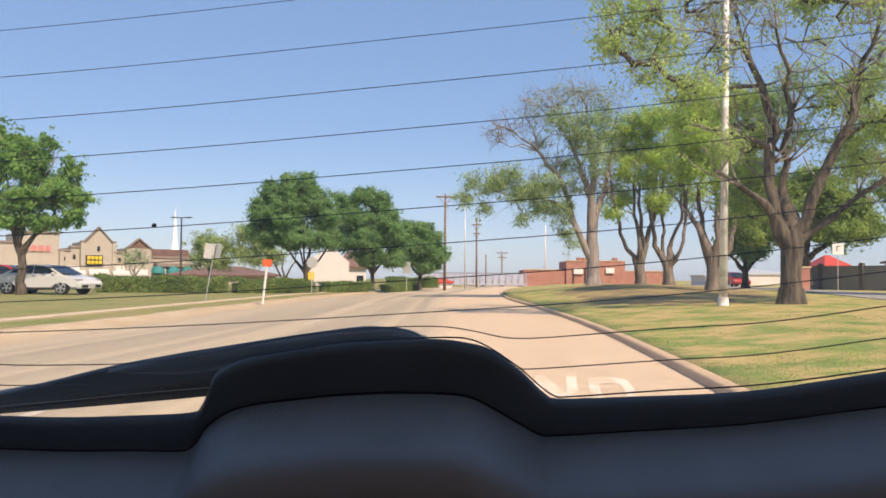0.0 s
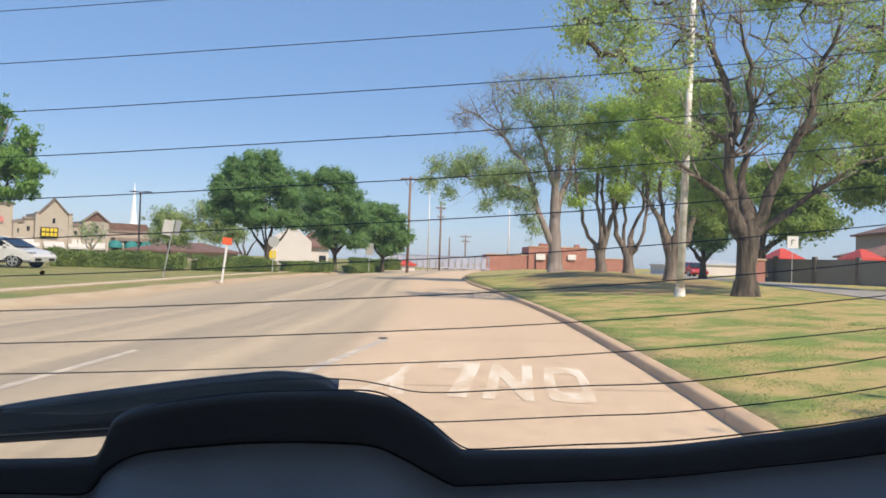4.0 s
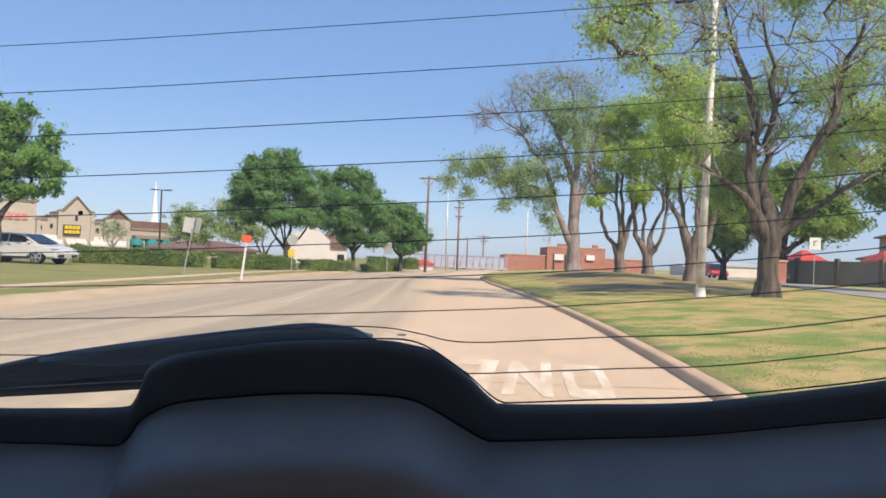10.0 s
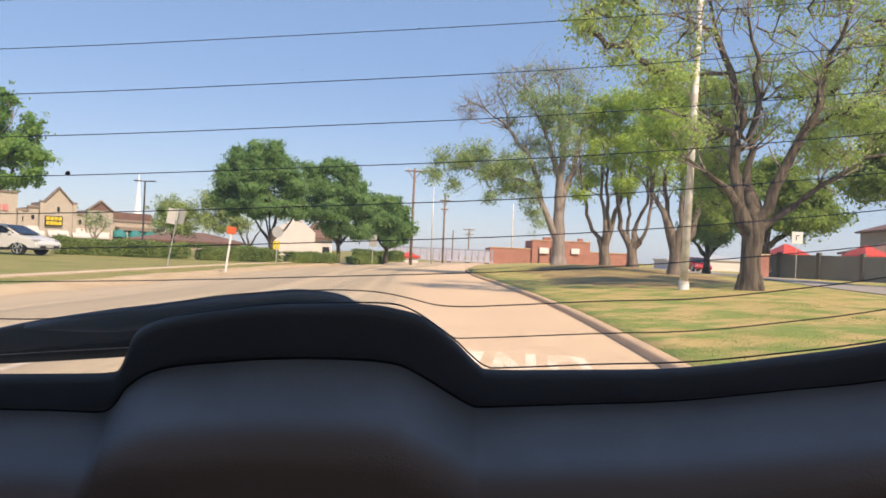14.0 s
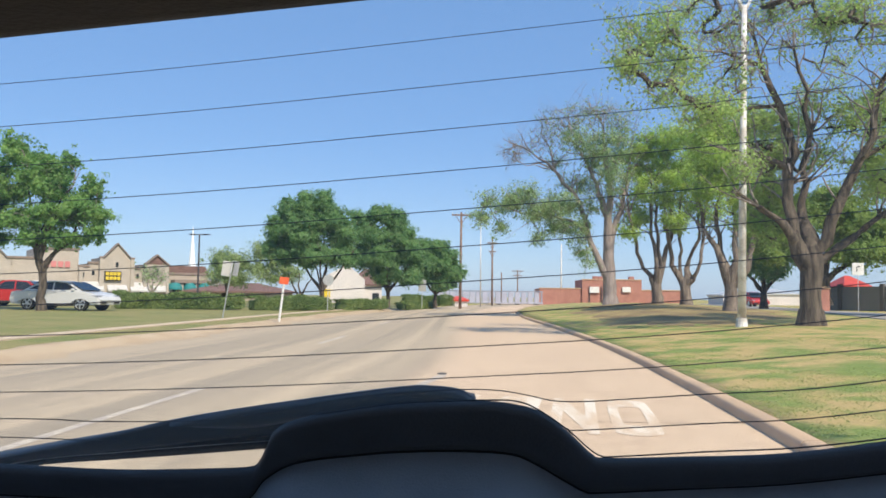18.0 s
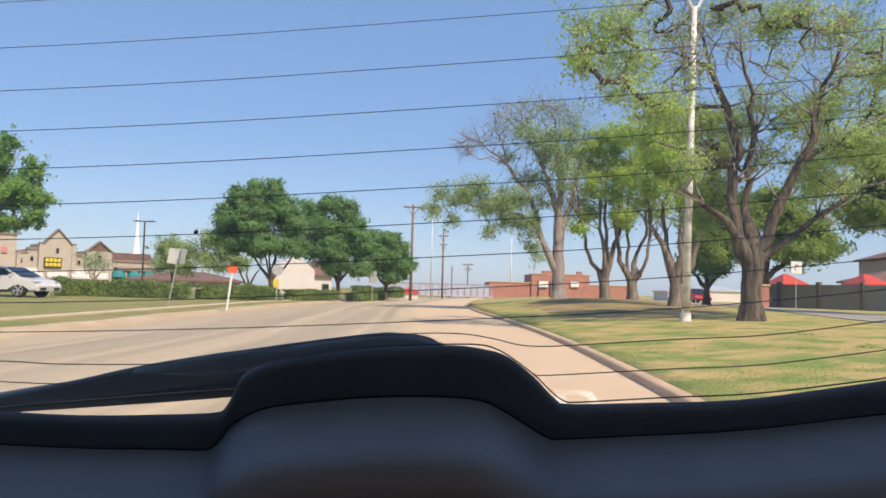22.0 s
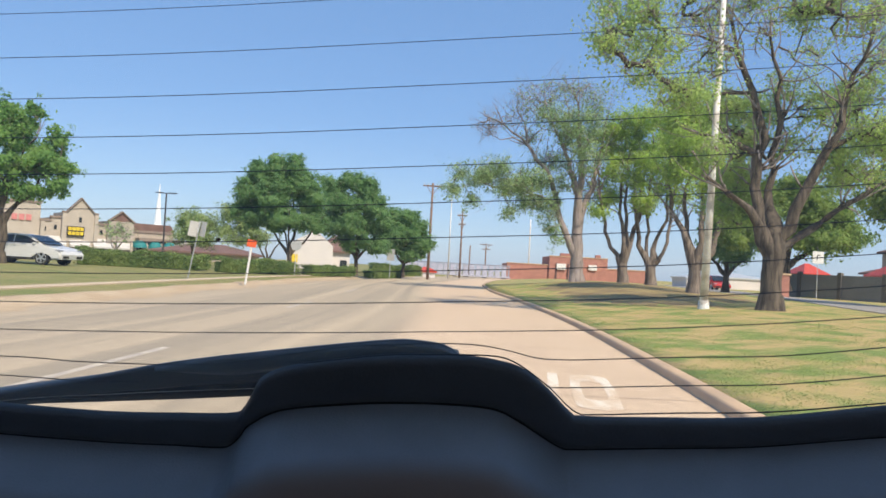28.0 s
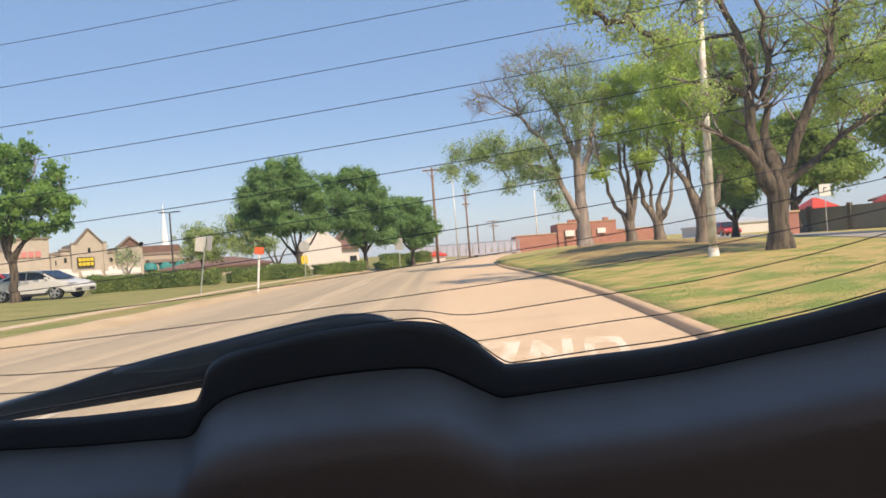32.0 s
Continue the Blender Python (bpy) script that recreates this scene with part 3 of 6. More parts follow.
# ---- trees ----
def tree(name, at, label, limbs, lobes, leaf, seed, leaf_size=0.12, trunk_r=0.35, per=34, twig_mat=None, category="tree", spread=0.38, side=3, twig_len=1.0, sub=0, fill=0.85):
    """A tree: limbs are lines of (x, y, z, radius); lobes are (x, y, z, half width, half height, twigs, leaves per twig end)."""
    rng = np.random.default_rng(seed)
    root = thing(name, at, label, category)
    pos, par, rad = [], [], []
    for line in limbs:
        first = line[0]
        p = -1
        if pos:
            dd = np.linalg.norm(np.array(pos) - np.array(first[:3]), axis=1)
            p = int(dd.argmin())
        for k, q in enumerate(line):
            if k and p >= 0:
                a = np.array(pos[p])
                b = np.array(q[:3])
                n = max(1, int(np.linalg.norm(b - a) / 0.5))
                for s in range(1, n + 1):
                    w = a + (b - a) * s / n + rng.normal(0, 0.02 + 0.05 * min(1.0, 0.12 / q[3]), 3) * (0.3 if q[3] > 0.2 else 1.0)
                    pos.append(w), par.append(p), rad.append(rad[p] + (q[3] - rad[p]) / (n - s + 1))
                    p = len(pos) - 1
            elif p < 0:
                pos.append(np.array(q[:3], float)), par.append(-1), rad.append(q[3])
                p = 0
    ends = []
    base_n = len(pos)
    for _ in range(sub):
        i = int(rng.integers(1, base_n))
        if rad[i] > 0.2 or pos[i][2] < 3.3 or rad[i] < 0.03:
            continue
        flow = pos[i] - pos[par[i]]
        d = flow / (np.linalg.norm(flow) + 1e-6) * 0.6 + rng.normal(0, 0.6, 3) + np.array((0, 0, 0.25))
        p, r, a = i, min(0.042, rad[i] * 0.5), np.array(pos[i])
        for _ in range(int(rng.integers(3, 8))):
            d = d / np.linalg.norm(d) + rng.normal(0, 0.19, 3) + np.array((0, 0, 0.08))
            a = a + d / np.linalg.norm(d) * 0.38 * twig_len
            if a[2] < 2.6:
                break
            r = max(0.009, r * 0.78)
            pos.append(a), par.append(p), rad.append(r)
            p = len(pos) - 1
    trunk_n = len(pos)
    for cx, cy, cz, rx, rz, n, dens in lobes:
        rx, ry, rz = rx * fill, 0.5 * (rx + rz) + 0.4, rz * fill
        pts = rng.normal(size=(n, 3))
        pts /= np.linalg.norm(pts, axis=1)[:, None]
        pts *= rng.random((n, 1)) ** 0.45
        pts = pts * (rx, ry, rz) + (cx, cy, cz)
        arr = np.array(pos)
        order = np.argsort([np.linalg.norm(arr - q, axis=1).min() for q in pts])
        for i in order:
            q = pts[i]
            arr = np.array(pos)
            dd = np.linalg.norm(arr - q, axis=1) + 0.35 * np.maximum(0, arr[:, 2] - q[2])
            p = int(dd.argmin())
            a = arr[p]
            L = np.linalg.norm(q - a)
            k = max(1, int(L / 0.45))
            sag = rng.normal(0, 0.09 * L, 3)
            for s in range(1, k + 1):
                f = s / k
                pos.append(a + (q - a) * f + sag * math.sin(f * math.pi))
                par.append(p), rad.append(0.0)
                p = len(pos) - 1
            ends.append((p, dens, (pts[i] - (cx, cy, cz)) / (rx, ry, rz)))
    main_ends = list(ends)
    ends = []
    for p, dens, face in main_ends:
        ends.append((p, dens * 0.4, face))
        a = pos[p]
        away = a - pos[par[p]]
        away = away / (np.linalg.norm(away) + 1e-6)
        for _ in range(side):
            d = away * 0.7 + rng.normal(0, 0.75, 3) + np.array((0, 0, 0.15))
            pos.append(a + d * rng.uniform(0.22, 0.5) * twig_len), par.append(p), rad.append(0.0)
            ends.append((len(pos) - 1, dens * 0.6 / side, face))
    tip = 0.007 if trunk_r > 0.2 else 0.005
    m = len(pos)
    acc = np.zeros(m)
    pipe = np.zeros(m)
    for i in range(m - 1, -1, -1):
        pipe[i] = max(tip, acc[i] ** (1 / 2.05))
        if par[i] >= 0:
            acc[par[i]] += pipe[i] ** 2.05
    rr = np.array([rad[i] if i < trunk_n else min(pipe[i] * 0.8, 0.09) for i in range(m)])
    arr = np.array(pos)
    verts, faces, thin = [], [], []

    def ring(c, d, r, seg):
        d = d / max(1e-6, np.linalg.norm(d))
        u = np.cross(d, (0.93, 0.13, 0.05) if abs(d[0]) < 0.8 else (0.1, 0.95, 0.1))
        u /= np.linalg.norm(u)
        w = np.cross(d, u)
        base = len(verts)
        for s in range(seg):
            t = 2 * math.pi * s / seg
            k = r * (1 + (rng.uniform(-0.1, 0.1) if r > 0.06 else 0))
            verts.append(tuple(c + (u * math.cos(t) + w * math.sin(t)) * k))
        return base

    kids = [[] for _ in range(m)]
    for i in range(m):
        if par[i] >= 0:
            kids[par[i]].append(i)
    made = {}
    for i in range(m):
        p = par[i]
        if p < 0:
            continue
        seg = (10 if rr[i] > 0.06 else 6) if i < trunk_n else (5 if rr[i] > 0.02 else 3)
        d = arr[i] - arr[p]
        nxt = [k for k in kids[i] if (k < trunk_n) == (i < trunk_n)]
        out = arr[nxt[0]] - arr[i] if nxt else d
        if p in made and made[p][1] == seg and kids[p][0] == i and rr[i] > 0.55 * rr[p]:
            a = made[p][0]
        else:
            a = ring(arr[p], d, min(rr[p], rr[i] * 1.25), seg)
        b = ring(arr[i], d / (np.linalg.norm(d) + 1e-9) + out / (np.linalg.norm(out) + 1e-9), rr[i], seg)
        made[i] = (b, seg)
        for s in range(seg):
            s2 = (s + 1) % seg
            faces.append((a + s, a + s2, b + s2, b + s))
            thin.append(rr[i] < 0.03)
    f0 = len(verts)
    q0 = arr[0]
    for s in range(12):
        t = 2 * math.pi * s / 12
        fl = 1.3 + 0.2 * math.sin(3 * t + seed)
        verts.append((q0[0] + rr[0] * fl * math.cos(t), q0[1] + rr[0] * fl * math.sin(t), q0[2] - 0.1))
    for s in range(12):
        t = 2 * math.pi * s / 12
        verts.append((q0[0] + rr[0] * 0.98 * math.cos(t), q0[1] + rr[0] * 0.98 * math.sin(t), q0[2] + 0.5))
    for s in range(12):
        faces.append((f0 + s, f0 + (s + 1) % 12, f0 + 12 + (s + 1) % 12, f0 + 12 + s))
        thin.append(False)
    trunk = new("trunk", raw_mesh("trunk", verts, faces, twig_mat or BARK, True))
    trunk.parent = root
    trunk.data.materials.append(TWIG)
    trunk.data.polygons.foreach_set("material_index", [int(q) for q in thin])
    cen, out = [], []
    for p, dens, face in ends:
        n = rng.poisson(per * dens * rng.gamma(1.3, 0.77))
        if n:
            o = rng.normal(0, spread * rng.uniform(0.35, 0.8), (n, 3)) * (1, 1, 0.75)
            cen.append(arr[p] + o), out.append(o / spread * 0.7 + face)
    c, out = np.concatenate(cen), np.concatenate(out)
    n = len(c)
    nrm = out * 0.8 + rng.normal(0, 0.45, (n, 3)) + (0, 0, 0.35)
    a1 = np.cross(nrm, rng.normal(size=(n, 3)))
    a1 /= np.linalg.norm(a1, axis=1)[:, None] + 1e-9
    a2 = np.cross(nrm, a1)
    a2 /= np.linalg.norm(a2, axis=1)[:, None] + 1e-9
    sz = leaf_size * (0.6 + 0.8 * rng.random((n, 1)))
    a1, a2 = a1 * sz, a2 * sz * 0.55
    nn = np.cross(a1, a2) / leaf_size * 0.25
    v = np.stack([c - a1, c + a2 + nn, c + a1, c - a2 + nn], 1).reshape(-1, 3)
    me = bpy.data.meshes.new("crown")
    me.vertices.add(4 * n)
    me.vertices.foreach_set("co", v.ravel())
    me.loops.add(4 * n)
    me.loops.foreach_set("vertex_index", np.arange(4 * n))
    me.polygons.add(n)
    me.polygons.foreach_set("loop_start", np.arange(0, 4 * n, 4))
    me.materials.append(leaf)
    me.update()
    crown = new("crown", me)
    crown.parent = root
    return root


def gz(x, y):
    return ground_z(x, y)


OLD_LEFT = [
    (-4.87, -1.1, 8.35, 1.11, 0.76, 46, 0.65), (-5.67, -1.7, 7.16, 0.59, 0.49, 24, 0.59), (-3.90, -0.3, 7.62, 1.07, 0.63, 40, 0.59), (-4.58, -1.5, 6.51, 0.78, 0.39, 24, 0.45),
    (-3.58, -1.9, 5.94, 1.07, 0.43, 40, 0.65), (-2.27, -0.3, 7.05, 0.74, 0.49, 20, 0.32), (-2.80, 2.1, 10.09, 1.46, 0.64, 36, 0.32), (-1.93, 1.6, 9.18, 1.16, 0.80, 44, 0.13),
    (-0.88, 1.4, 9.69, 1.06, 0.71, 44, 0.1), (-2.43, -1.2, 7.54, 0.79, 0.63, 30, 0.08)]
OLD_TOP = [
    (-0.51, 0.3, 9.56, 1.01, 0.54, 30, 0.26), (0.10, -1.0, 8.66, 0.96, 0.61, 34, 0.52), (0.48, -1.6, 8.95, 0.77, 0.39, 20, 0.46), (0.96, -1.9, 8.20, 0.92, 0.69, 40, 0.17),
    (2.08, -1.4, 8.73, 0.86, 0.63, 30, 0.41), (5.40, 2.4, 9.51, 0.92, 0.92, 40, 0.46), (0.36, 1.9, 9.04, 0.90, 0.81, 40, 0.06), (1.64, 1.8, 8.28, 0.81, 0.63, 20, 0.29),
    (4.07, 1.7, 8.30, 0.99, 0.63, 30, 0.29), (3.32, -1.5, 7.23, 0.62, 0.54, 24, 0.46)]
OLD_LOW = [
    (2.50, -0.3, 6.71, 0.99, 0.46, 30, 0.47), (4.55, 1.0, 6.62, 0.87, 0.61, 30, 0.77), (1.79, 1.4, 6.58, 0.80, 0.71, 24, 0.55), (0.90, 1.9, 7.16, 0.54, 0.81, 22, 0.59),
    (3.05, 2.0, 6.36, 0.91, 0.54, 26, 0.51), (2.46, -1.2, 5.23, 0.95, 0.44, 34, 0.68), (2.05, 0.9, 4.93, 0.87, 0.62, 26, 0.59), (5.02, 1.2, 5.20, 0.88, 0.56, 30, 0.77),
    (2.82, 0.5, 4.34, 0.77, 0.43, 20, 0.59), (-0.34, 2.4, 5.53, 0.83, 0.92, 26, 0.42), (-0.76, 2.3, 6.37, 0.73, 0.55, 20, 0.51), (1.40, 2.2, 5.52, 0.73, 0.73, 20, 0.47)]
OLD_BACK = [
    (-0.11, 3.2, 6.78, 0.86, 0.61, 30, 1), (0.40, 3.4, 5.63, 0.81, 0.86, 34, 1), (-0.18, 3.0, 4.38, 0.79, 0.60, 26, 1), (0.89, 3.2, 6.59, 0.57, 0.86, 20, 0.8),
    (-0.30, 3.2, 3.45, 0.66, 0.55, 26, 1), (0.50, 3.3, 4.20, 0.66, 0.60, 28, 1), (0.15, 3.1, 2.85, 0.60, 0.35, 18, 0.8), (0.80, 3.2, 3.20, 0.50, 0.45, 18, 0.8),
    (-2.10, -0.6, 4.55, 0.60, 0.40, 18, 0.6), (3.60, 2.8, 4.60, 0.80, 0.60, 26, 1), (4.30, 2.6, 5.80, 0.80, 0.60, 26, 1), (3.70, 2.8, 7.30, 0.80, 0.60, 26, 0.9)]
# the large old tree on the lawn
tree("tree", (10.36, 22.5, 0.44), "large old tree with forking grey trunk and thin spring leaves", [
    [(0, 0, 0, 0.351), (0.0, 0, 0.9, 0.304), (0.03, 0, 1.7, 0.342), (0.05, 0, 2.1, 0.285)],
    [(0.0, 0, 1.9, 0.19), (-0.28, -0.1, 2.4, 0.15), (-0.95, -0.3, 3.0, 0.12), (-1.7, -0.5, 3.45, 0.085), (-2.3, -0.6, 3.9, 0.045), (-2.7, -0.7, 4.6, 0.02)],
    [(-0.05, 0.05, 1.9, 0.248), (-0.4, 0.1, 2.6, 0.178), (-0.56, 0.2, 3.7, 0.160), (-0.36, 0.3, 5.2, 0.136), (-0.73, 0.35, 6.5, 0.110), (-1.3, 0.4, 7.8, 0.078), (-1.5, 0.4, 8.7, 0.050), (-1.85, 0.4, 9.8, 0.025)],
    [(0.05, 0.3, 2.0, 0.171), (0.1, 0.7, 3.6, 0.121), (0.17, 0.9, 4.85, 0.107), (0.45, 1.0, 6.5, 0.078), (0.2, 1.0, 7.9, 0.053), (0.05, 1.0, 9.3, 0.022)],
    [(0.15, 0, 1.9, 0.248), (0.42, -0.1, 2.5, 0.178), (0.75, -0.2, 3.5, 0.157), (1.3, -0.35, 4.75, 0.121), (1.63, -0.45, 6.1, 0.097), (1.97, -0.5, 7.2, 0.071), (2.3, -0.6, 8.2, 0.046), (2.6, -0.6, 9.3, 0.022)],
    [(1.3, -0.35, 4.75, 0.085), (2.08, -0.3, 5.36, 0.061), (3.1, -0.2, 5.87, 0.043), (3.8, 0, 6.15, 0.032), (4.8, 0, 6.6, 0.018)],
    [(0.2, 0.1, 1.6, 0.171), (0.6, 0.2, 2.0, 0.136), (1.4, 0.4, 2.65, 0.110), (2.3, 0.5, 3.3, 0.089), (3.1, 0.6, 3.8, 0.071), (3.9, 0.8, 4.3, 0.050), (5.0, 0.9, 4.7, 0.025)],
    [(-0.73, 0.35, 6.5, 0.064), (-1.6, 0.1, 6.45, 0.050), (-3.0, -0.1, 6.2, 0.032), (-4.0, -0.2, 6.5, 0.014)],
    [(-1.3, 0.4, 7.8, 0.050), (-2.4, 0.5, 8.25, 0.032), (-3.7, 0.5, 8.4, 0.018)],
    [(-0.5, 0.3, 4.6, 0.057), (-1.5, 0.9, 5.3, 0.039), (-2.6, 1.1, 5.5, 0.022)],
], OLD_LEFT + OLD_TOP + OLD_LOW + OLD_BACK,
    LEAF_MID, 11, 0.05, 0.42, 80, spread=0.26, side=4, sub=220, twig_len=0.8)

GREY_BARE = [
    (-3.12, 0.0, 10.72, 1.60, 1.07, 80, 0.05), (-5.65, 0.2, 9.02, 1.14, 0.94, 64, 0.01), (-4.30, 0.1, 9.70, 1.17, 1.00, 40, 0.03), (-1.21, 0.2, 11.32, 2.08, 0.94, 90, 0.08),
    (0.70, 0.3, 10.86, 1.51, 1.17, 50, 0.15)]
GREY_LEAFY = [
    (-2.09, -1.0, 9.51, 1.24, 0.91, 32, 0.66), (-0.58, -0.1, 9.03, 1.66, 1.26, 50, 0.94), (0.02, -1.3, 7.32, 1.17, 1.46, 36, 0.76), (-2.93, 1.4, 8.41, 1.03, 0.86, 18, 0.32),
    (-1.74, 1.2, 7.17, 1.30, 0.75, 30, 0.57), (0.85, 0.2, 9.46, 1.17, 1.17, 30, 0.66), (-1.19, -0.6, 5.90, 0.92, 0.79, 18, 0.47), (0.83, 1.3, 5.46, 0.75, 0.96, 16, 0.57)]
GREY_LIMB = [
    (-7.18, -0.3, 5.87, 0.60, 0.46, 14, 1), (-7.44, -0.3, 4.96, 0.46, 0.53, 12, 1), (-6.01, -0.3, 5.88, 0.86, 0.60, 24, 1.1), (-5.00, -0.3, 6.23, 0.93, 0.73, 24, 1),
    (-4.22, -0.2, 5.34, 1.13, 0.66, 30, 1.1), (-2.96, -0.1, 5.78, 1.20, 0.80, 34, 1), (-6.50, -0.3, 4.54, 0.33, 0.33, 7, 1), (-4.28, -0.2, 3.80, 0.30, 0.53, 9, 1),
    (-3.28, 0.0, 4.60, 0.80, 0.47, 16, 1), (-2.10, 0.0, 4.51, 1.13, 0.60, 24, 0.9), (-1.66, 0.0, 3.27, 0.43, 0.73, 12, 1.1), (-1.25, 0.0, 2.43, 0.27, 0.40, 5, 1)]
# grey-crowned tree with a long limb over the road
tree("tree", (9.04, 45, 0.85), "tall tree with leaning limbs, half bare grey crown", [
    [(0, 0, 0, 0.42), (-0.05, 0, 2.0, 0.34), (-0.1, 0, 4.0, 0.27), (-0.1, 0, 5.8, 0.2), (-0.1, 0.1, 7.9, 0.14), (-0.55, 0.2, 11.2, 0.04)],
    [(-0.05, 0, 1.7, 0.28), (-0.6, 0, 2.5, 0.2), (-1.3, 0.1, 4.1, 0.17), (-1.7, 0.2, 5.9, 0.135), (-3.2, 0.2, 8.0, 0.09), (-4.6, 0.3, 9.1, 0.05), (-5.9, 0.3, 9.6, 0.025)],
    [(-1.3, 0.1, 4.1, 0.12), (-2.3, -0.1, 4.9, 0.09), (-4.0, -0.3, 5.3, 0.06), (-6.0, -0.3, 5.5, 0.035), (-7.0, -0.3, 5.3, 0.02)],
    [(-0.1, 0, 5.2, 0.15), (-1.0, 0.3, 7.6, 0.1), (-1.8, 0.4, 9.4, 0.06), (-2.4, 0.4, 11.2, 0.03)],
    [(-3.2, 0.2, 8.0, 0.06), (-4.2, 0.1, 8.4, 0.04), (-5.0, 0, 8.2, 0.028), (-5.9, -0.1, 8.5, 0.016)], [(-3.2, 0.2, 8.0, 0.06), (-3.5, 0.3, 9.4, 0.04), (-4.1, 0.4, 10.6, 0.018)],
    [(-4.6, 0.3, 9.1, 0.035), (-5.1, 0.2, 9.8, 0.022), (-5.3, 0.1, 10.3, 0.014)], [(-1.8, 0.4, 9.4, 0.045), (-2.9, 0.5, 10.4, 0.03), (-3.4, 0.5, 11.3, 0.014)], [(-1.0, 0.3, 7.6, 0.06), (-0.7, 0.6, 9.6, 0.04), (-1.2, 0.6, 11.6, 0.015)],
    [(-0.1, 0, 3.6, 0.2), (0.67, 0.2, 5.6, 0.14), (1.2, 0.3, 8.3, 0.07), (1.4, 0.3, 10.0, 0.03)],
], GREY_BARE + GREY_LEAFY + GREY_LIMB,
    LEAF_GREY, 21, 0.06, 0.4, 88, spread=0.32, side=4, twig_len=1.0, twig_mat=TREE_A_BARK, sub=150)

STEM_CROWN_A = [
    (-0.41, 0.2, 9.43, 1.34, 0.94, 34, 1), (-1.04, 1.2, 8.39, 1.03, 1.03, 26, 0.9), (0.69, 1.1, 8.04, 1.37, 1.20, 34, 1), (-0.99, 0.0, 6.64, 1.13, 0.87, 26, 0.9),
    (0.30, -0.3, 5.94, 0.99, 0.83, 20, 0.7), (-1.09, 0.3, 4.97, 0.81, 0.60, 16, 0.8), (-1.72, -0.2, 4.14, 0.53, 0.33, 9, 0.8), (0.58, -1.1, 4.85, 0.72, 0.59, 12, 0.6)]
STEM_CROWN_B = [
    (-0.56, -0.6, 9.65, 1.12, 0.99, 30, 0.9), (0.96, 1.0, 8.78, 1.30, 1.16, 34, 1), (-0.84, -1.5, 7.30, 1.10, 0.90, 26, 0.9), (0.66, -1.5, 6.66, 1.16, 0.90, 26, 0.9),
    (0.23, 0.4, 5.89, 1.01, 0.74, 18, 0.7), (1.24, -0.7, 5.27, 0.79, 0.66, 14, 0.7), (-0.56, 0.1, 4.65, 0.53, 0.40, 8, 0.6)]
STEM_CROWN_C = [
    (-0.86, -0.1, 7.89, 0.98, 0.67, 36, 1.1), (-0.10, -0.6, 8.06, 0.92, 0.61, 32, 1), (1.18, 1.8, 7.47, 0.93, 0.82, 30, 1), (-1.08, -1.1, 6.64, 0.90, 0.70, 32, 1.1),
    (-0.15, -0.3, 5.87, 1.03, 0.57, 28, 1), (-1.48, -1.1, 5.34, 0.65, 0.40, 14, 0.8), (1.23, 0.5, 5.87, 0.74, 0.47, 16, 0.7), (0.06, -0.8, 4.88, 0.66, 0.35, 12, 0.6),
    (1.23, -0.5, 4.54, 0.77, 0.56, 16, 0.4)]

for px, py, tz, hh, lean, sd, crown_lobes in ((11.85, 45, 0.9, 8.8, -0.2, 31, STEM_CROWN_A), (13.5, 45, 0.88, 9.6, 0.1, 32, STEM_CROWN_B), (12.5, 35, 0.66, 7.6, -0.1, 33, STEM_CROWN_C)):
    rg = random.Random(sd)
    stems = [[(0, 0, 0, 0.31), (rg.uniform(-0.1, 0.1), 0, 1.1, 0.29)]]
    for k in range(4):
        a = -1.5 + 1.0 * k + rg.uniform(-0.4, 0.4)
        f = rg.uniform(0.8, 1.0)
        stems.append([(0, 0, 0.9 + 0.25 * (k % 2), 0.15), (a * 0.4, rg.uniform(-0.5, 0.5), 2.2 + rg.uniform(-0.3, 0.5), rg.uniform(0.1, 0.16)), (a * 0.75 + lean, rg.uniform(-0.6, 0.6), 4.2 + rg.uniform(-0.5, 0.5), 0.09), (a + lean, rg.uniform(-0.6, 0.6), (hh - 1) * f, 0.035)])
    tree("tree", (px, py, tz), "multi-stemmed tree with bright yellow-green spring leaves", stems,
         crown_lobes, LEAF_BRIGHT, sd, 0.065, 0.34, 135, twig_mat=MID_BARK, spread=0.32, side=4, sub=60, twig_len=0.9)

# wide olive tree behind, and others on the right
tree("tree", (26.4, 55, 1.0), "wide low tree with olive spring leaves", [
    [(0, 0, 0, 0.35), (0, 0, 1.7, 0.28)], [(0, 0, 1.7, 0.2), (-1.6, 0, 3.2, 0.13), (-3, 0, 4.5, 0.08), (-4.2, 0, 6.4, 0.04)], [(0, 0, 1.7, 0.2), (0.2, 0, 3.9, 0.14), (0.3, 0, 6.4, 0.06)], [(0, 0, 1.7, 0.2), (2.0, 0, 3.2, 0.13), (4.0, 0, 4.2, 0.06)]],
    [(0.2, 0, 6.8, 2.6, 1.4, 80, 1), (2.4, 0, 5.4, 2.2, 1.4, 80, 1), (4.2, 0, 4.2, 1.5, 1.2, 50, 1), (-2.6, 0, 5.0, 1.8, 1.3, 60, 0.9), (1.6, -0.5, 3.8, 2.4, 1.0, 60, 1), (-3.6, 0, 3.6, 1.2, 0.8, 30, 0.8), (-4.4, 0, 7.0, 1.5, 1.5, 50, 1), (-4.3, 0.5, 4.9, 1.7, 1.1, 45, 1)], LEAF_OLIVE, 41, 0.12, 0.3, 140, spread=0.5)
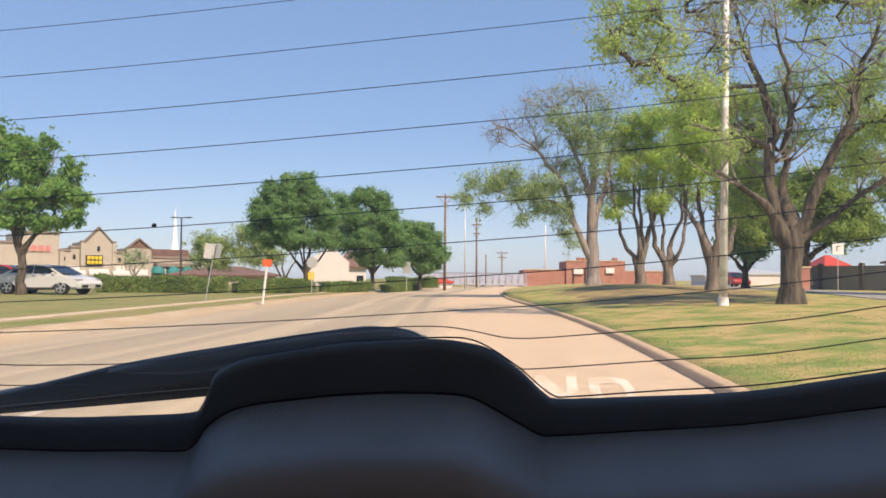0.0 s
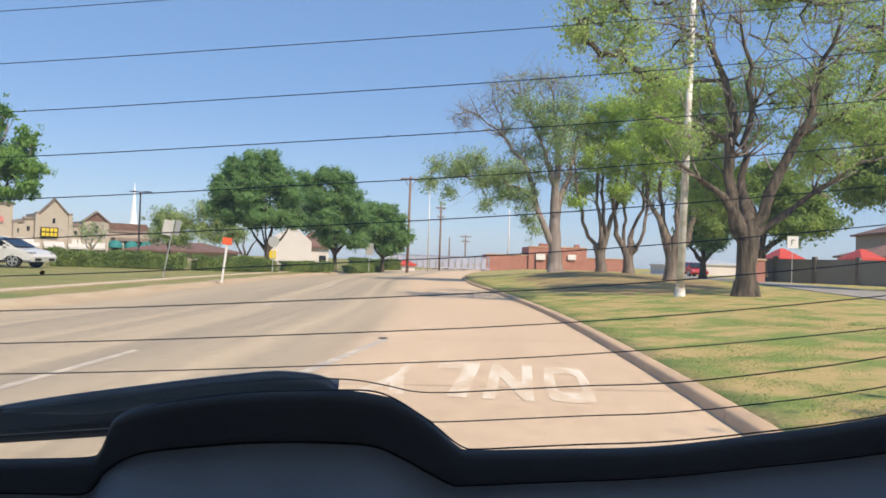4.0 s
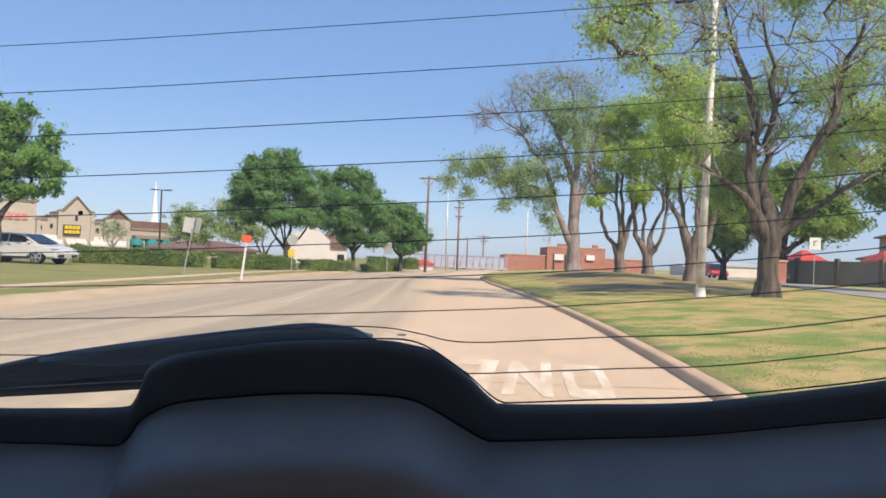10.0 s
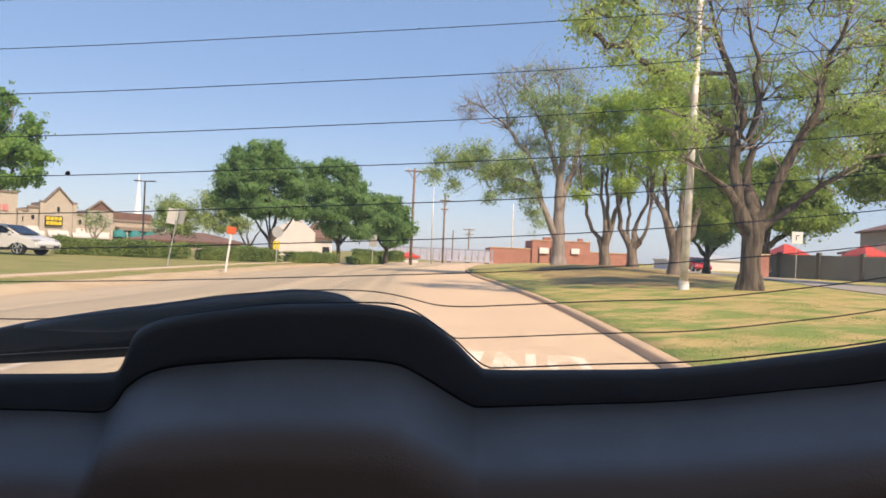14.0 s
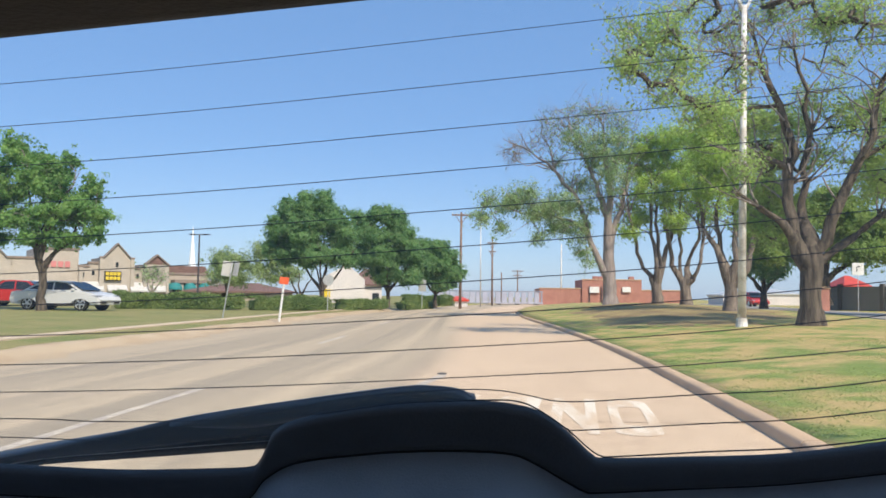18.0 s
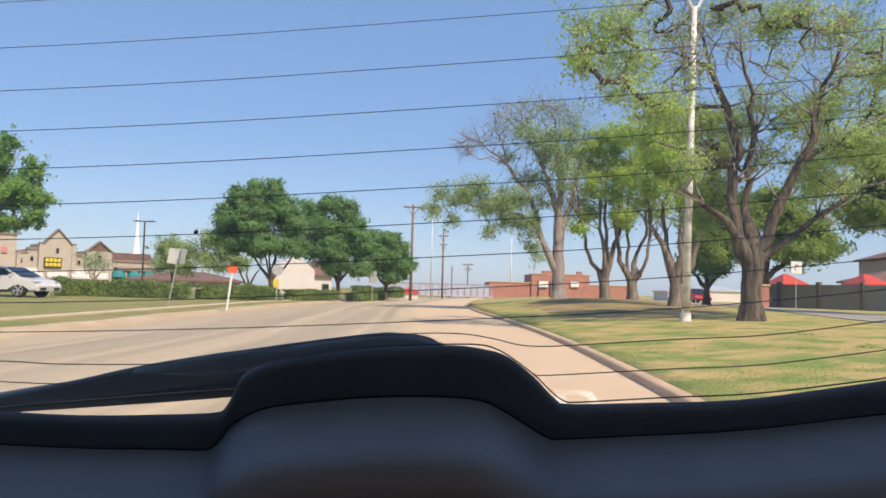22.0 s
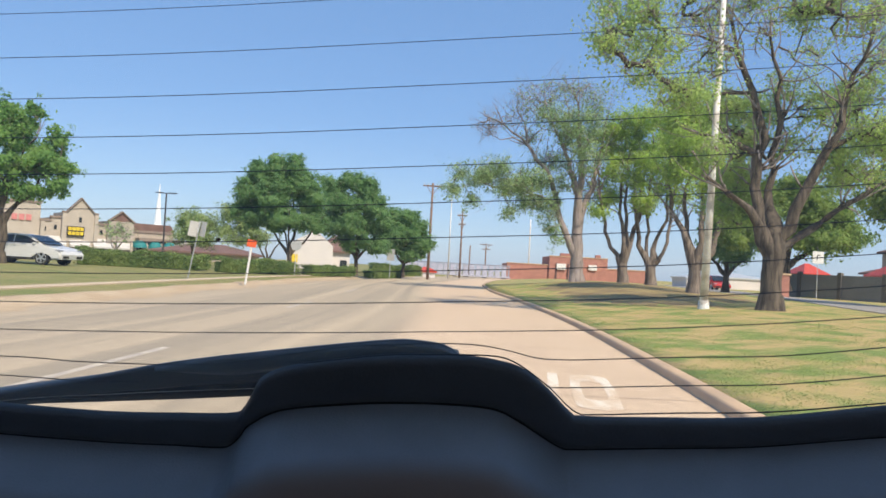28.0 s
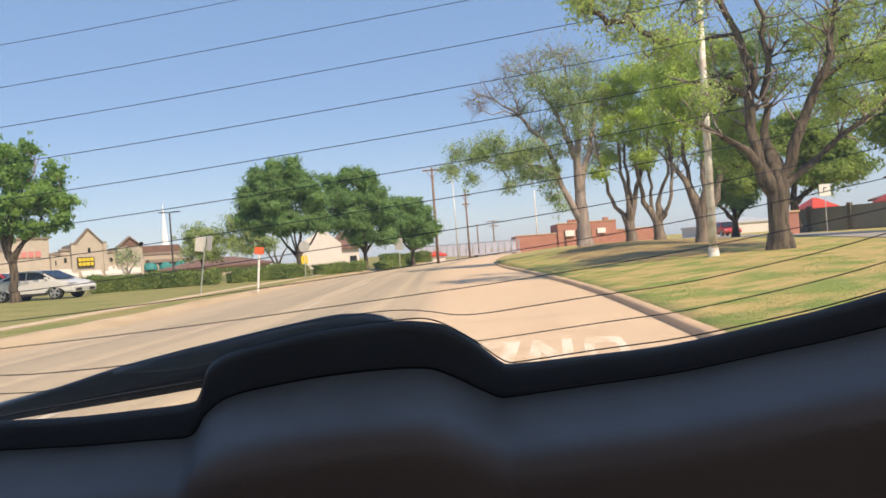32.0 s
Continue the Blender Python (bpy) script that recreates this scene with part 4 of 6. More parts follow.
tree("tree", (24.0, 60, 0.6), "round dark green street tree", [
    [(0, 0, 0, 0.28), (0, 0, 1.3, 0.22), (0, 0, 3.0, 0.12)], [(0, 0, 1.3, 0.15), (-1.2, 0, 2.6, 0.08)], [(0, 0, 1.3, 0.15), (1.2, 0, 2.6, 0.08)]],
    [(-0.6, 0, 4.4, 1.6, 1.1, 50, 1), (1.0, 0, 4.2, 1.5, 1.0, 45, 1), (0, 0, 3.2, 2.5, 0.9, 60, 1)], LEAF_DARK, 42, 0.12, 0.25, 85, spread=0.45)
tree("tree", (23.3, 32, 0.52), "broad shade tree with drooping green foliage", [
    [(0, 0, 0, 0.33), (0, 0, 1.9, 0.27)], [(0, 0, 1.9, 0.2), (-1.6, 0, 3.6, 0.13), (-3, 0, 4.8, 0.06)], [(0, 0, 1.9, 0.2), (0, 0, 4.2, 0.14), (0.2, 0, 7.6, 0.05)], [(0, 0, 1.9, 0.2), (1.8, 0, 3.6, 0.12), (3, 0, 4.6, 0.05)]],
    [(-0.6, 0, 7.7, 2.2, 1.2, 70, 1), (-2.6, -0.3, 6.2, 1.5, 1.3, 60, 1), (1.8, 0, 6.8, 2.2, 1.5, 70, 1), (-3.4, 0, 4.6, 1.0, 0.9, 36, 1), (-1.4, -0.6, 4.6, 1.6, 0.9, 50, 1), (2.2, 0, 4.4, 2.2, 1.1, 70, 1)], LEAF_OLIVE, 43, 0.08, 0.3, 150, spread=0.42)
tree("tree", (9.5, -3.0, 0.5), "roadside tree spreading over the lawn and kerb", [
    [(0, 0, 0, 0.35), (0, 0, 2.2, 0.28)], [(0, 0, 2.2, 0.2), (-1.6, 0, 4.2, 0.12), (-3, 0.3, 5.4, 0.05)], [(0, 0, 2.2, 0.2), (0, 0, 5.2, 0.14), (0.2, 0, 7.6, 0.05)], [(0, 0, 2.2, 0.2), (1.8, 0, 4.0, 0.12), (3, 0, 5, 0.05)]],
    [(-1.0, 0, 6.6, 3.4, 1.9, 170, 0.8), (-3.0, 0.2, 5.6, 1.8, 1.1, 70, 0.8), (2.4, 0, 5.6, 2.2, 1.4, 70, 0.8)], LEAF_MID, 44, 0.11, 0.3, 34)

# trees on the far side of the road
YOUNG_TOP = [
    (-1.61, 0.0, 7.59, 0.28, 0.28, 10, 1), (-1.27, 0.0, 6.99, 0.36, 0.46, 18, 1), (-2.20, 0.0, 6.51, 0.51, 0.41, 20, 1), (-0.22, 0.0, 6.69, 0.46, 0.46, 22, 1),
    (1.09, 0.0, 6.89, 0.15, 0.28, 6, 1), (0.84, 0.0, 6.33, 0.31, 0.31, 12, 1), (2.18, 0.0, 5.61, 0.26, 0.38, 12, 1), (-0.60, -0.3, 5.83, 0.66, 0.46, 28, 1),
    (0.36, -0.2, 5.57, 0.66, 0.51, 30, 1), (-1.84, 0.2, 5.42, 0.72, 0.41, 26, 1)]
YOUNG_LOW = [
    (1.84, 0.0, 4.81, 0.46, 0.46, 20, 1), (2.50, 0.0, 4.37, 0.23, 0.46, 12, 1), (1.15, 0.2, 4.55, 0.57, 0.51, 24, 1), (2.45, 0.0, 3.58, 0.31, 0.26, 10, 1),
    (0.29, -0.4, 4.37, 0.81, 0.56, 34, 1), (-1.12, -0.2, 4.16, 0.76, 0.46, 30, 1), (-2.47, 0.0, 4.84, 0.61, 0.46, 22, 1), (-2.54, 0.0, 3.98, 0.66, 0.36, 20, 1),
    (0.81, 0.0, 3.31, 0.66, 0.23, 18, 1), (1.73, 0.0, 3.24, 0.36, 0.18, 9, 1), (-0.34, -0.3, 3.24, 0.71, 0.23, 20, 1), (-1.96, 0.0, 3.21, 0.51, 0.20, 12, 1),
    (-3.54, 0.0, 4.94, 0.51, 0.46, 18, 1), (-3.34, 0.0, 5.74, 0.36, 0.41, 12, 1), (-3.74, 0.0, 4.01, 0.51, 0.36, 14, 1)]
tree("tree", (-18.9, 34.5, 0.3), "young street tree with fresh bright green leaves", [
    [(0, 0, 0, 0.2), (0, 0, 1.2, 0.17), (-0.1, 0, 2.4, 0.15), (0.1, 0, 4.2, 0.08), (-0.4, 0, 6.9, 0.02)], [(-0.05, 0, 2.0, 0.1), (-0.8, 0.2, 3.2, 0.06), (-1.6, 0.3, 4.6, 0.04), (-1.9, 0.3, 6.0, 0.02)], [(-0.05, 0, 2.0, 0.1), (0.8, 0.1, 3.2, 0.06), (2.2, 0, 4.6, 0.03), (2.5, 0, 5.2, 0.015)],
    [(0, 0, 2.3, 0.09), (0.5, -0.3, 4.0, 0.06), (1.4, -0.2, 6.2, 0.02)], [(0, 0, 2.3, 0.08), (-0.3, -0.4, 4.2, 0.05), (-0.9, -0.3, 7.2, 0.015)], [(0.2, 0, 2.6, 0.06), (1.6, 0.2, 3.3, 0.04), (2.7, 0.2, 3.4, 0.015)]],
    YOUNG_TOP + YOUNG_LOW, LEAF_LEFT, 51, 0.075, 0.18, 120, spread=0.22, sub=30, twig_len=0.7)
DENSE = [[(0, 0, 0, 0.17), (0, 0, 1.1, 0.15), (0, 0, 2.6, 0.09), (0, 0, 5.6, 0.04)], [(0, 0, 0.9, 0.1), (-0.8, 0, 2.0, 0.07), (-2.0, 0, 4.0, 0.03)], [(0, 0, 0.9, 0.1), (0.7, 0, 2.0, 0.07), (2.0, 0, 4.0, 0.03)], [(0, 0, 0.9, 0.1), (0, -0.8, 2.4, 0.06), (0, -1.6, 4.0, 0.03)], [(0, 0, 1.0, 0.08), (-0.35, 0.2, 2.0, 0.06), (-0.9, 0.2, 4.6, 0.03)]]
STREET_CROWN_A = [
    (-2.28, 0.0, 6.30, 0.56, 0.89, 30, 1), (-1.16, 0.0, 6.68, 0.74, 0.81, 38, 1), (0.04, 0.0, 6.92, 0.48, 0.81, 28, 1), (-2.84, 0.0, 5.07, 0.96, 1.04, 44, 1),
    (-1.21, -0.5, 4.94, 1.47, 1.32, 80, 1.1), (0.40, 0.0, 5.59, 1.04, 0.96, 44, 1), (1.21, 0.3, 4.77, 0.97, 0.97, 44, 1), (-0.50, -0.3, 3.42, 1.62, 0.88, 70, 1.1),
    (-2.30, 0.0, 3.61, 1.04, 0.74, 36, 1), (1.24, 0.2, 3.35, 1.04, 0.74, 34, 1), (-3.33, 0.2, 3.79, 0.60, 0.60, 16, 0.9)]
STREET_CROWN_B = [
    (-2.24, 0.0, 6.74, 0.89, 0.71, 30, 1), (-0.66, 0.0, 7.20, 1.16, 0.62, 38, 1), (0.67, 0.0, 6.86, 0.80, 0.62, 28, 1), (-1.30, -0.4, 5.52, 1.50, 1.15, 60, 1.1),
    (0.87, 0.0, 5.44, 1.16, 1.16, 48, 1), (-0.39, -0.5, 3.89, 1.94, 1.23, 80, 1.1), (-2.37, 0.0, 3.99, 1.16, 1.07, 40, 1), (1.77, 0.0, 3.93, 0.80, 1.16, 34, 1),
    (-0.06, 0.0, 2.46, 1.78, 0.53, 40, 1), (1.70, 0.0, 2.34, 0.89, 0.53, 20, 1)]
STREET_CROWN_C = [
    (-1.14, 0.0, 5.39, 1.04, 0.83, 34, 1), (0.20, 0.0, 5.30, 1.04, 0.83, 34, 1), (1.09, 0.0, 4.37, 1.04, 0.93, 34, 1), (-0.28, -0.5, 3.61, 1.75, 1.24, 70, 1.1),
    (1.72, 0.0, 3.13, 0.73, 0.93, 26, 1), (-1.73, 0.0, 2.90, 1.04, 0.93, 30, 1), (0.49, 0.0, 2.19, 1.56, 0.62, 36, 1)]
PALE_CROWN = [
    (-3.19, 0.0, 4.25, 0.83, 0.73, 30, 0.8), (-3.47, 0.0, 3.02, 0.83, 0.60, 24, 0.8), (-2.17, 0.0, 4.95, 0.92, 0.92, 34, 0.8), (-2.00, 0.2, 3.36, 1.01, 0.83, 30, 0.7),
    (-0.95, 0.2, 2.69, 1.01, 0.74, 24, 0.6), (-2.69, 0.0, 2.21, 0.92, 0.37, 12, 0.7)]
tree("tree", (-8.74, 50, 0.3), "dense round-crowned green street tree", DENSE, STREET_CROWN_A, LEAF_DARK, 61, 0.085, 0.17, 150, spread=0.3, twig_len=0.6, fill=0.88)
tree("tree", (-12.6, 62, 0.3), "smaller pale multi-stemmed tree", [
    [(0, 0, 0, 0.1), (0, 0, 0.6, 0.1)], [(0, 0, 0.6, 0.08), (-0.9, 0, 2.2, 0.05), (-1.8, 0, 3.8, 0.02)], [(0, 0, 0.6, 0.08), (-0.2, 0, 2.2, 0.05), (-0.4, 0, 4.0, 0.02)], [(0, 0, 0.6, 0.08), (0.7, 0, 2.2, 0.05), (1.0, 0, 3.6, 0.02)]],
    PALE_CROWN, LEAF_PALE, 62, 0.09, 0.1, 85, spread=0.4)
tree("tree", (-5.35, 60, 0.3), "dense round-crowned green street tree", DENSE, STREET_CROWN_B, LEAF_DARK, 63, 0.095, 0.17, 150, spread=0.34, twig_len=0.6, fill=0.88)
tree("tree", (-1.9, 70, 0.2), "dense round-crowned green street tree", DENSE, STREET_CROWN_C, LEAF_DARK, 64, 0.11, 0.17, 150, spread=0.38, twig_len=0.7, fill=0.8)
tree("tree", (-18.6, 62, 0.3), "small round tree with pale leaves in the car park", [
    [(0, 0, 0, 0.12), (0, 0, 1.4, 0.1), (0, 0, 3.4, 0.04)], [(0, 0, 1.4, 0.07), (-1, 0, 2.6, 0.03)], [(0, 0, 1.4, 0.07), (1, 0, 2.6, 0.03)]],
    [(-0.6, 0, 3.5, 1.0, 0.8, 36, 0.8), (0.8, 0, 3.3, 1.0, 0.8, 36, 0.8), (-0.9, 0, 2.4, 1.0, 0.7, 30, 0.8), (0.7, 0, 2.2, 1.2, 0.7, 34, 0.8)], LEAF_PALE, 65, 0.085, 0.12, 90, spread=0.36)
tree("tree", (-30.0, 75, 0.3), "leafless brown ornamental tree in the car park", [
    [(0, 0, 0, 0.1), (0, 0, 0.9, 0.09)], [(0, 0, 0.9, 0.07), (-0.9, 0, 2.2, 0.03)], [(0, 0, 0.9, 0.07), (0.9, 0, 2.2, 0.03)], [(0, 0, 0.9, 0.07), (0, 0, 2.5, 0.03)]],
    [(0, 0, 2.6, 2.0, 1.1, 150, 0.08)], LEAF_GREY, 66, 0.12, 0.1, 30, twig_mat=TWIG)


# ---- hedge ----
def hedge(a, b, w, h, label, seed):
    rng = np.random.default_rng(seed)
    a, b = np.array(a, float), np.array(b, float)
    L = np.linalg.norm(b - a)
    root = thing("hedge", (a[0], a[1], gz(*a)), label, "hedge", math.degrees(math.atan2(b[1] - a[1], b[0] - a[0])))
    bm = B()
    box(bm, (L - 0.3, w - 0.25, h - 0.12), (L / 2, 0, (h - 0.12) / 2), 0.1)
    part("core", bm, LEAF_HEDGE, root)
    n = int(L * 1700)
    c = rng.random((n, 3)) * (L, w, h) - (0, w / 2, 0)
    f = rng.integers(0, 5, n)
    c[f < 2, 1] = -w / 2 + rng.normal(0, 0.05, (f < 2).sum())
    c[(f >= 2) & (f < 4), 2] = h + rng.normal(0, 0.06, ((f >= 2) & (f < 4)).sum())
    c[:, 2] += 0.06 * np.sin(c[:, 0] * 1.7 + seed) + 0.05 * np.sin(c[:, 0] * 4.1)
    c[:, 2] = np.maximum(c[:, 2], 0.03)
    d = rng.normal(size=(n, 2, 3)) * 0.034
    v = np.stack([c - d[:, 0], c + d[:, 1] * 0.6, c + d[:, 0], c - d[:, 1] * 0.6], 1).reshape(-1, 3)
    me = raw_mesh("leaves", [tuple(p) for p in v], [(4 * i, 4 * i + 1, 4 * i + 2, 4 * i + 3) for i in range(n)], LEAF_HEDGE)
    ob = new("leaves", me)
    ob.parent = root


hedge((-18.5, 40.8), (-12.3, 44), 1.1, 0.78, "clipped dark green hedge beside the car park", 1)
hedge((-12.0, 44.3), (-8.2, 48.5), 1.0, 0.72, "clipped dark green hedge beside the car park", 2)
hedge((-8.0, 52), (-5.6, 58), 1.0, 0.6, "low dark hedge under the street trees", 3)
hedge((-4.6, 63), (-2.6, 72), 1.0, 0.55, "low dark hedge under the street trees", 4)

hedge((-5.4, 77), (-0.4, 80), 1.2, 1.0, "dark shrubs beyond the street trees", 6)


# ---- poles and signs ----
def leaning(ob, at, dx, dy=0.0):
    ob.matrix_world = Matrix.Translation(at) @ Euler((radians(-dy), radians(dx), 0)).to_matrix().to_4x4()
    return ob


pole = thing("street_lamp", (8.34, 22.5, 0.4), "patchy white street lamp pole with two arms", "street lamp")
leaning(pole, (8.34, 22.5, 0.4), 1.1)
bm = B()
rod(bm, (0, 0, -0.2), (0, 0, 9.6), 0.125, 0.075, 12)
part("pole", bm, POLE_WHITE, pole, smooth=True)
bm = B()
rod(bm, (0, 0, -0.1), (0, 0, 0.25), 0.18, 0.15, 12)
part("base", bm, POLE_WHITE, pole)
for s in (-1, 1):
    bm = B()
    rod(bm, (0, 0, 9.4), (s * 0.45, 0, 10.3), 0.05, 0.04)
    rod(bm, (s * 0.45, 0, 10.3), (s * 1.5, 0, 10.75), 0.04, 0.035)
    part("arm", bm, POLE_WHITE, pole)
    bm = B()
    box(bm, (0.6, 0.25, 0.13), (s * 1.75, 0, 10.8), 0.03)
    part("lamp_head", bm, GALV, pole)


def wood_pole(at, h, arms, label, mat, lean=0.0, r=0.16):
    p = thing("utility_pole", at, label, "utility pole", group="utility poles")
    leaning(p, at, lean)
    bm = B()
    rod(bm, (0, 0, -0.5), (0, 0, h), r, r * 0.65, 10)
    part("pole", bm, mat, p, smooth=True)
    for z, w in arms:
        bm = B()
        box(bm, (w, 0.12, 0.14), (0, -0.12, z), 0.02)
        part("crossarm", bm, mat, p)
        for s in (-0.9, -0.45, 0.45, 0.9):
            bm = B()
            rod(bm, (s * w / 2, -0.12, z + 0.05), (s * w / 2, -0.12, z + 0.28), 0.05, 0.035, 6)
            part("insulator", bm, GALV, p)
        for s in (-1, 1):
            bm = B()
            rod(bm, (s * w * 0.3, -0.1, z - 0.05), (0, -0.1, z - 0.9), 0.03)
            part("brace", bm, mat, p)
    return p


wood_pole((0.42, 75, 0.1), 9.4, ((9.1, 1.9),), "tall brown wooden utility pole with one crossarm", WOODPOLE, 0.2)
wood_pole((2.9, 90, 0.0), 9.6, (), "slim pale metal pole", GALV, -0.2, 0.1)
wood_pole((4.98, 105, -0.1), 9.4, ((8.7, 1.4), (7.5, 1.0)), "brown wooden utility pole with transformers", WOODPOLE, -0.15)
wood_pole((12.1, 150, -0.4), 7.0, ((6.7, 2.4), (5.8, 1.8)), "far wooden utility pole with two crossarms", WOODPOLE, 0)
wood_pole((8.35, 140, -0.3), 6.0, (), "far slim wooden pole", WOODPOLE, 0)
wood_pole((23.4, 170, 0.0), 13.2, (), "far thin white mast", POLE_WHITE, 0, 0.2)


def sign(at, h, w, hh, label, face, lean=0.0, octagon=False, turn=0.0, post_mat=None, mark=None):
    s = thing("street_sign", at, label, "sign", group="road signs")
    s.matrix_world = Matrix.Translation(at) @ Euler((0, radians(lean), radians(turn))).to_matrix().to_4x4()
    bm = B()
    rod(bm, (0, 0, -0.1), (0, 0, h), 0.024, None, 8)
    part("post", bm, post_mat or GALV, s)
    bm = B()
    if octagon:
        bmesh.ops.create_cone(bm, cap_ends=True, segments=8, radius1=w / 2, radius2=w / 2, depth=0.02, matrix=Matrix.Translation((0, -0.04, h - w / 2)) @ Euler((math.pi / 2, 0, math.pi / 8)).to_matrix().to_4x4())
    else:
        box(bm, (w, 0.02, hh), (0, -0.04, h - hh / 2), 0.006)
    part("panel", bm, face, s)
    if mark:
        mark(s, h, hh)
    return s


pair = sign((-9.35, 30.5, 0.22), 2.3, 0.06, 0.5, "two bare pale sign backs on one leaning post", GALV, 9.0, post_mat=SIGNGREY)
for s, a in ((-1, 32), (1, -40)):
    bm = B()
    box(bm, (0.36, 0.02, 0.6), (0, 0, 0), 0.006, Matrix.Translation((s * 0.19, -0.06, 1.98 + 0.03 * s)) @ Euler((0, 0, radians(a))).to_matrix().to_4x4())
    part("sign_panel", bm, SIGNBACK, pair)
sign((-8.0, 47.5, 0.3), 2.15, 0.72, 0.72, "grey back of an octagonal stop sign", SIGNGREY, 1.0, octagon=True)
sign((-2.75, 62, 0.3), 2.2, 0.62, 0.95, "grey rectangular road sign back", SIGNGREY, 0.5)


def turn_mark(s, h, hh):
    bm = B()
    box(bm, (0.06, 0.01, 0.3), (-0.08, -0.055, h - 0.42))
    box(bm, (0.22, 0.01, 0.06), (0.02, -0.055, h - 0.25))
    part("arrow", bm, SIGNBLACK, s)


sign((26.1, 50, 0.6), 3.1, 0.75, 0.8, "white lane sign with black turn arrow", WHITEPLASTIC, 0, mark=turn_mark)

marker = thing("marker_post", (-6.9, 30, 0.2), "leaning white marker post with orange top", "marker post")
leaning(marker, (-6.95, 30, 0.2), 6.0)
bm = B()
rod(bm, (0, 0, -0.1), (0, 0, 1.5), 0.045, None, 10)
part("post", bm, WHITEPLASTIC, marker, "white plastic post")
bm = B()
box(bm, (0.36, 0.06, 0.28), (0.0, -0.03, 1.52), 0.02)
part("top", bm, ORANGE, marker, "orange top plate")

yard = thing("yard_sign", (-13.6, 17.5, 0.27), "small white yard sign with faded red print", "sign")
bm = B()
box(bm, (0.55, 0.02, 0.5), (0, 0, 0.45), 0.004)
part("panel", bm, WHITEPLASTIC, yard)
for s in (-0.2, 0.2):
    bm = B()
    rod(bm, (s, 0, -0.05), (s, 0, 0.3), 0.008)
    part("stake", bm, GALV, yard)
for k in range(3):
    bm = B()
    box(bm, (0.4 - 0.08 * k, 0.006, 0.05), (0, -0.013, 0.58 - 0.11 * k))
    part("print_bar", bm, PINK, yard)

lot = thing("lamp_post", (-20.4, 60, 0.3), "dark car park lamp post with twin flat heads", "lamp post")
bm = B()
rod(bm, (0, 0, -0.2), (0, 0, 5.5), 0.08, 0.06)
part("pole", bm, DARKMETAL, lot)
bm = B()
box(bm, (1.3, 0.06, 0.06), (0, 0, 5.5))
part("arm", bm, DARKMETAL, lot)
for s in (-1, 1):
    bm = B()
    box(bm, (0.55, 0.3, 0.07), (s * 0.55, 0, 5.53), 0.02)
    part("head", bm, DARKMETAL, lot)


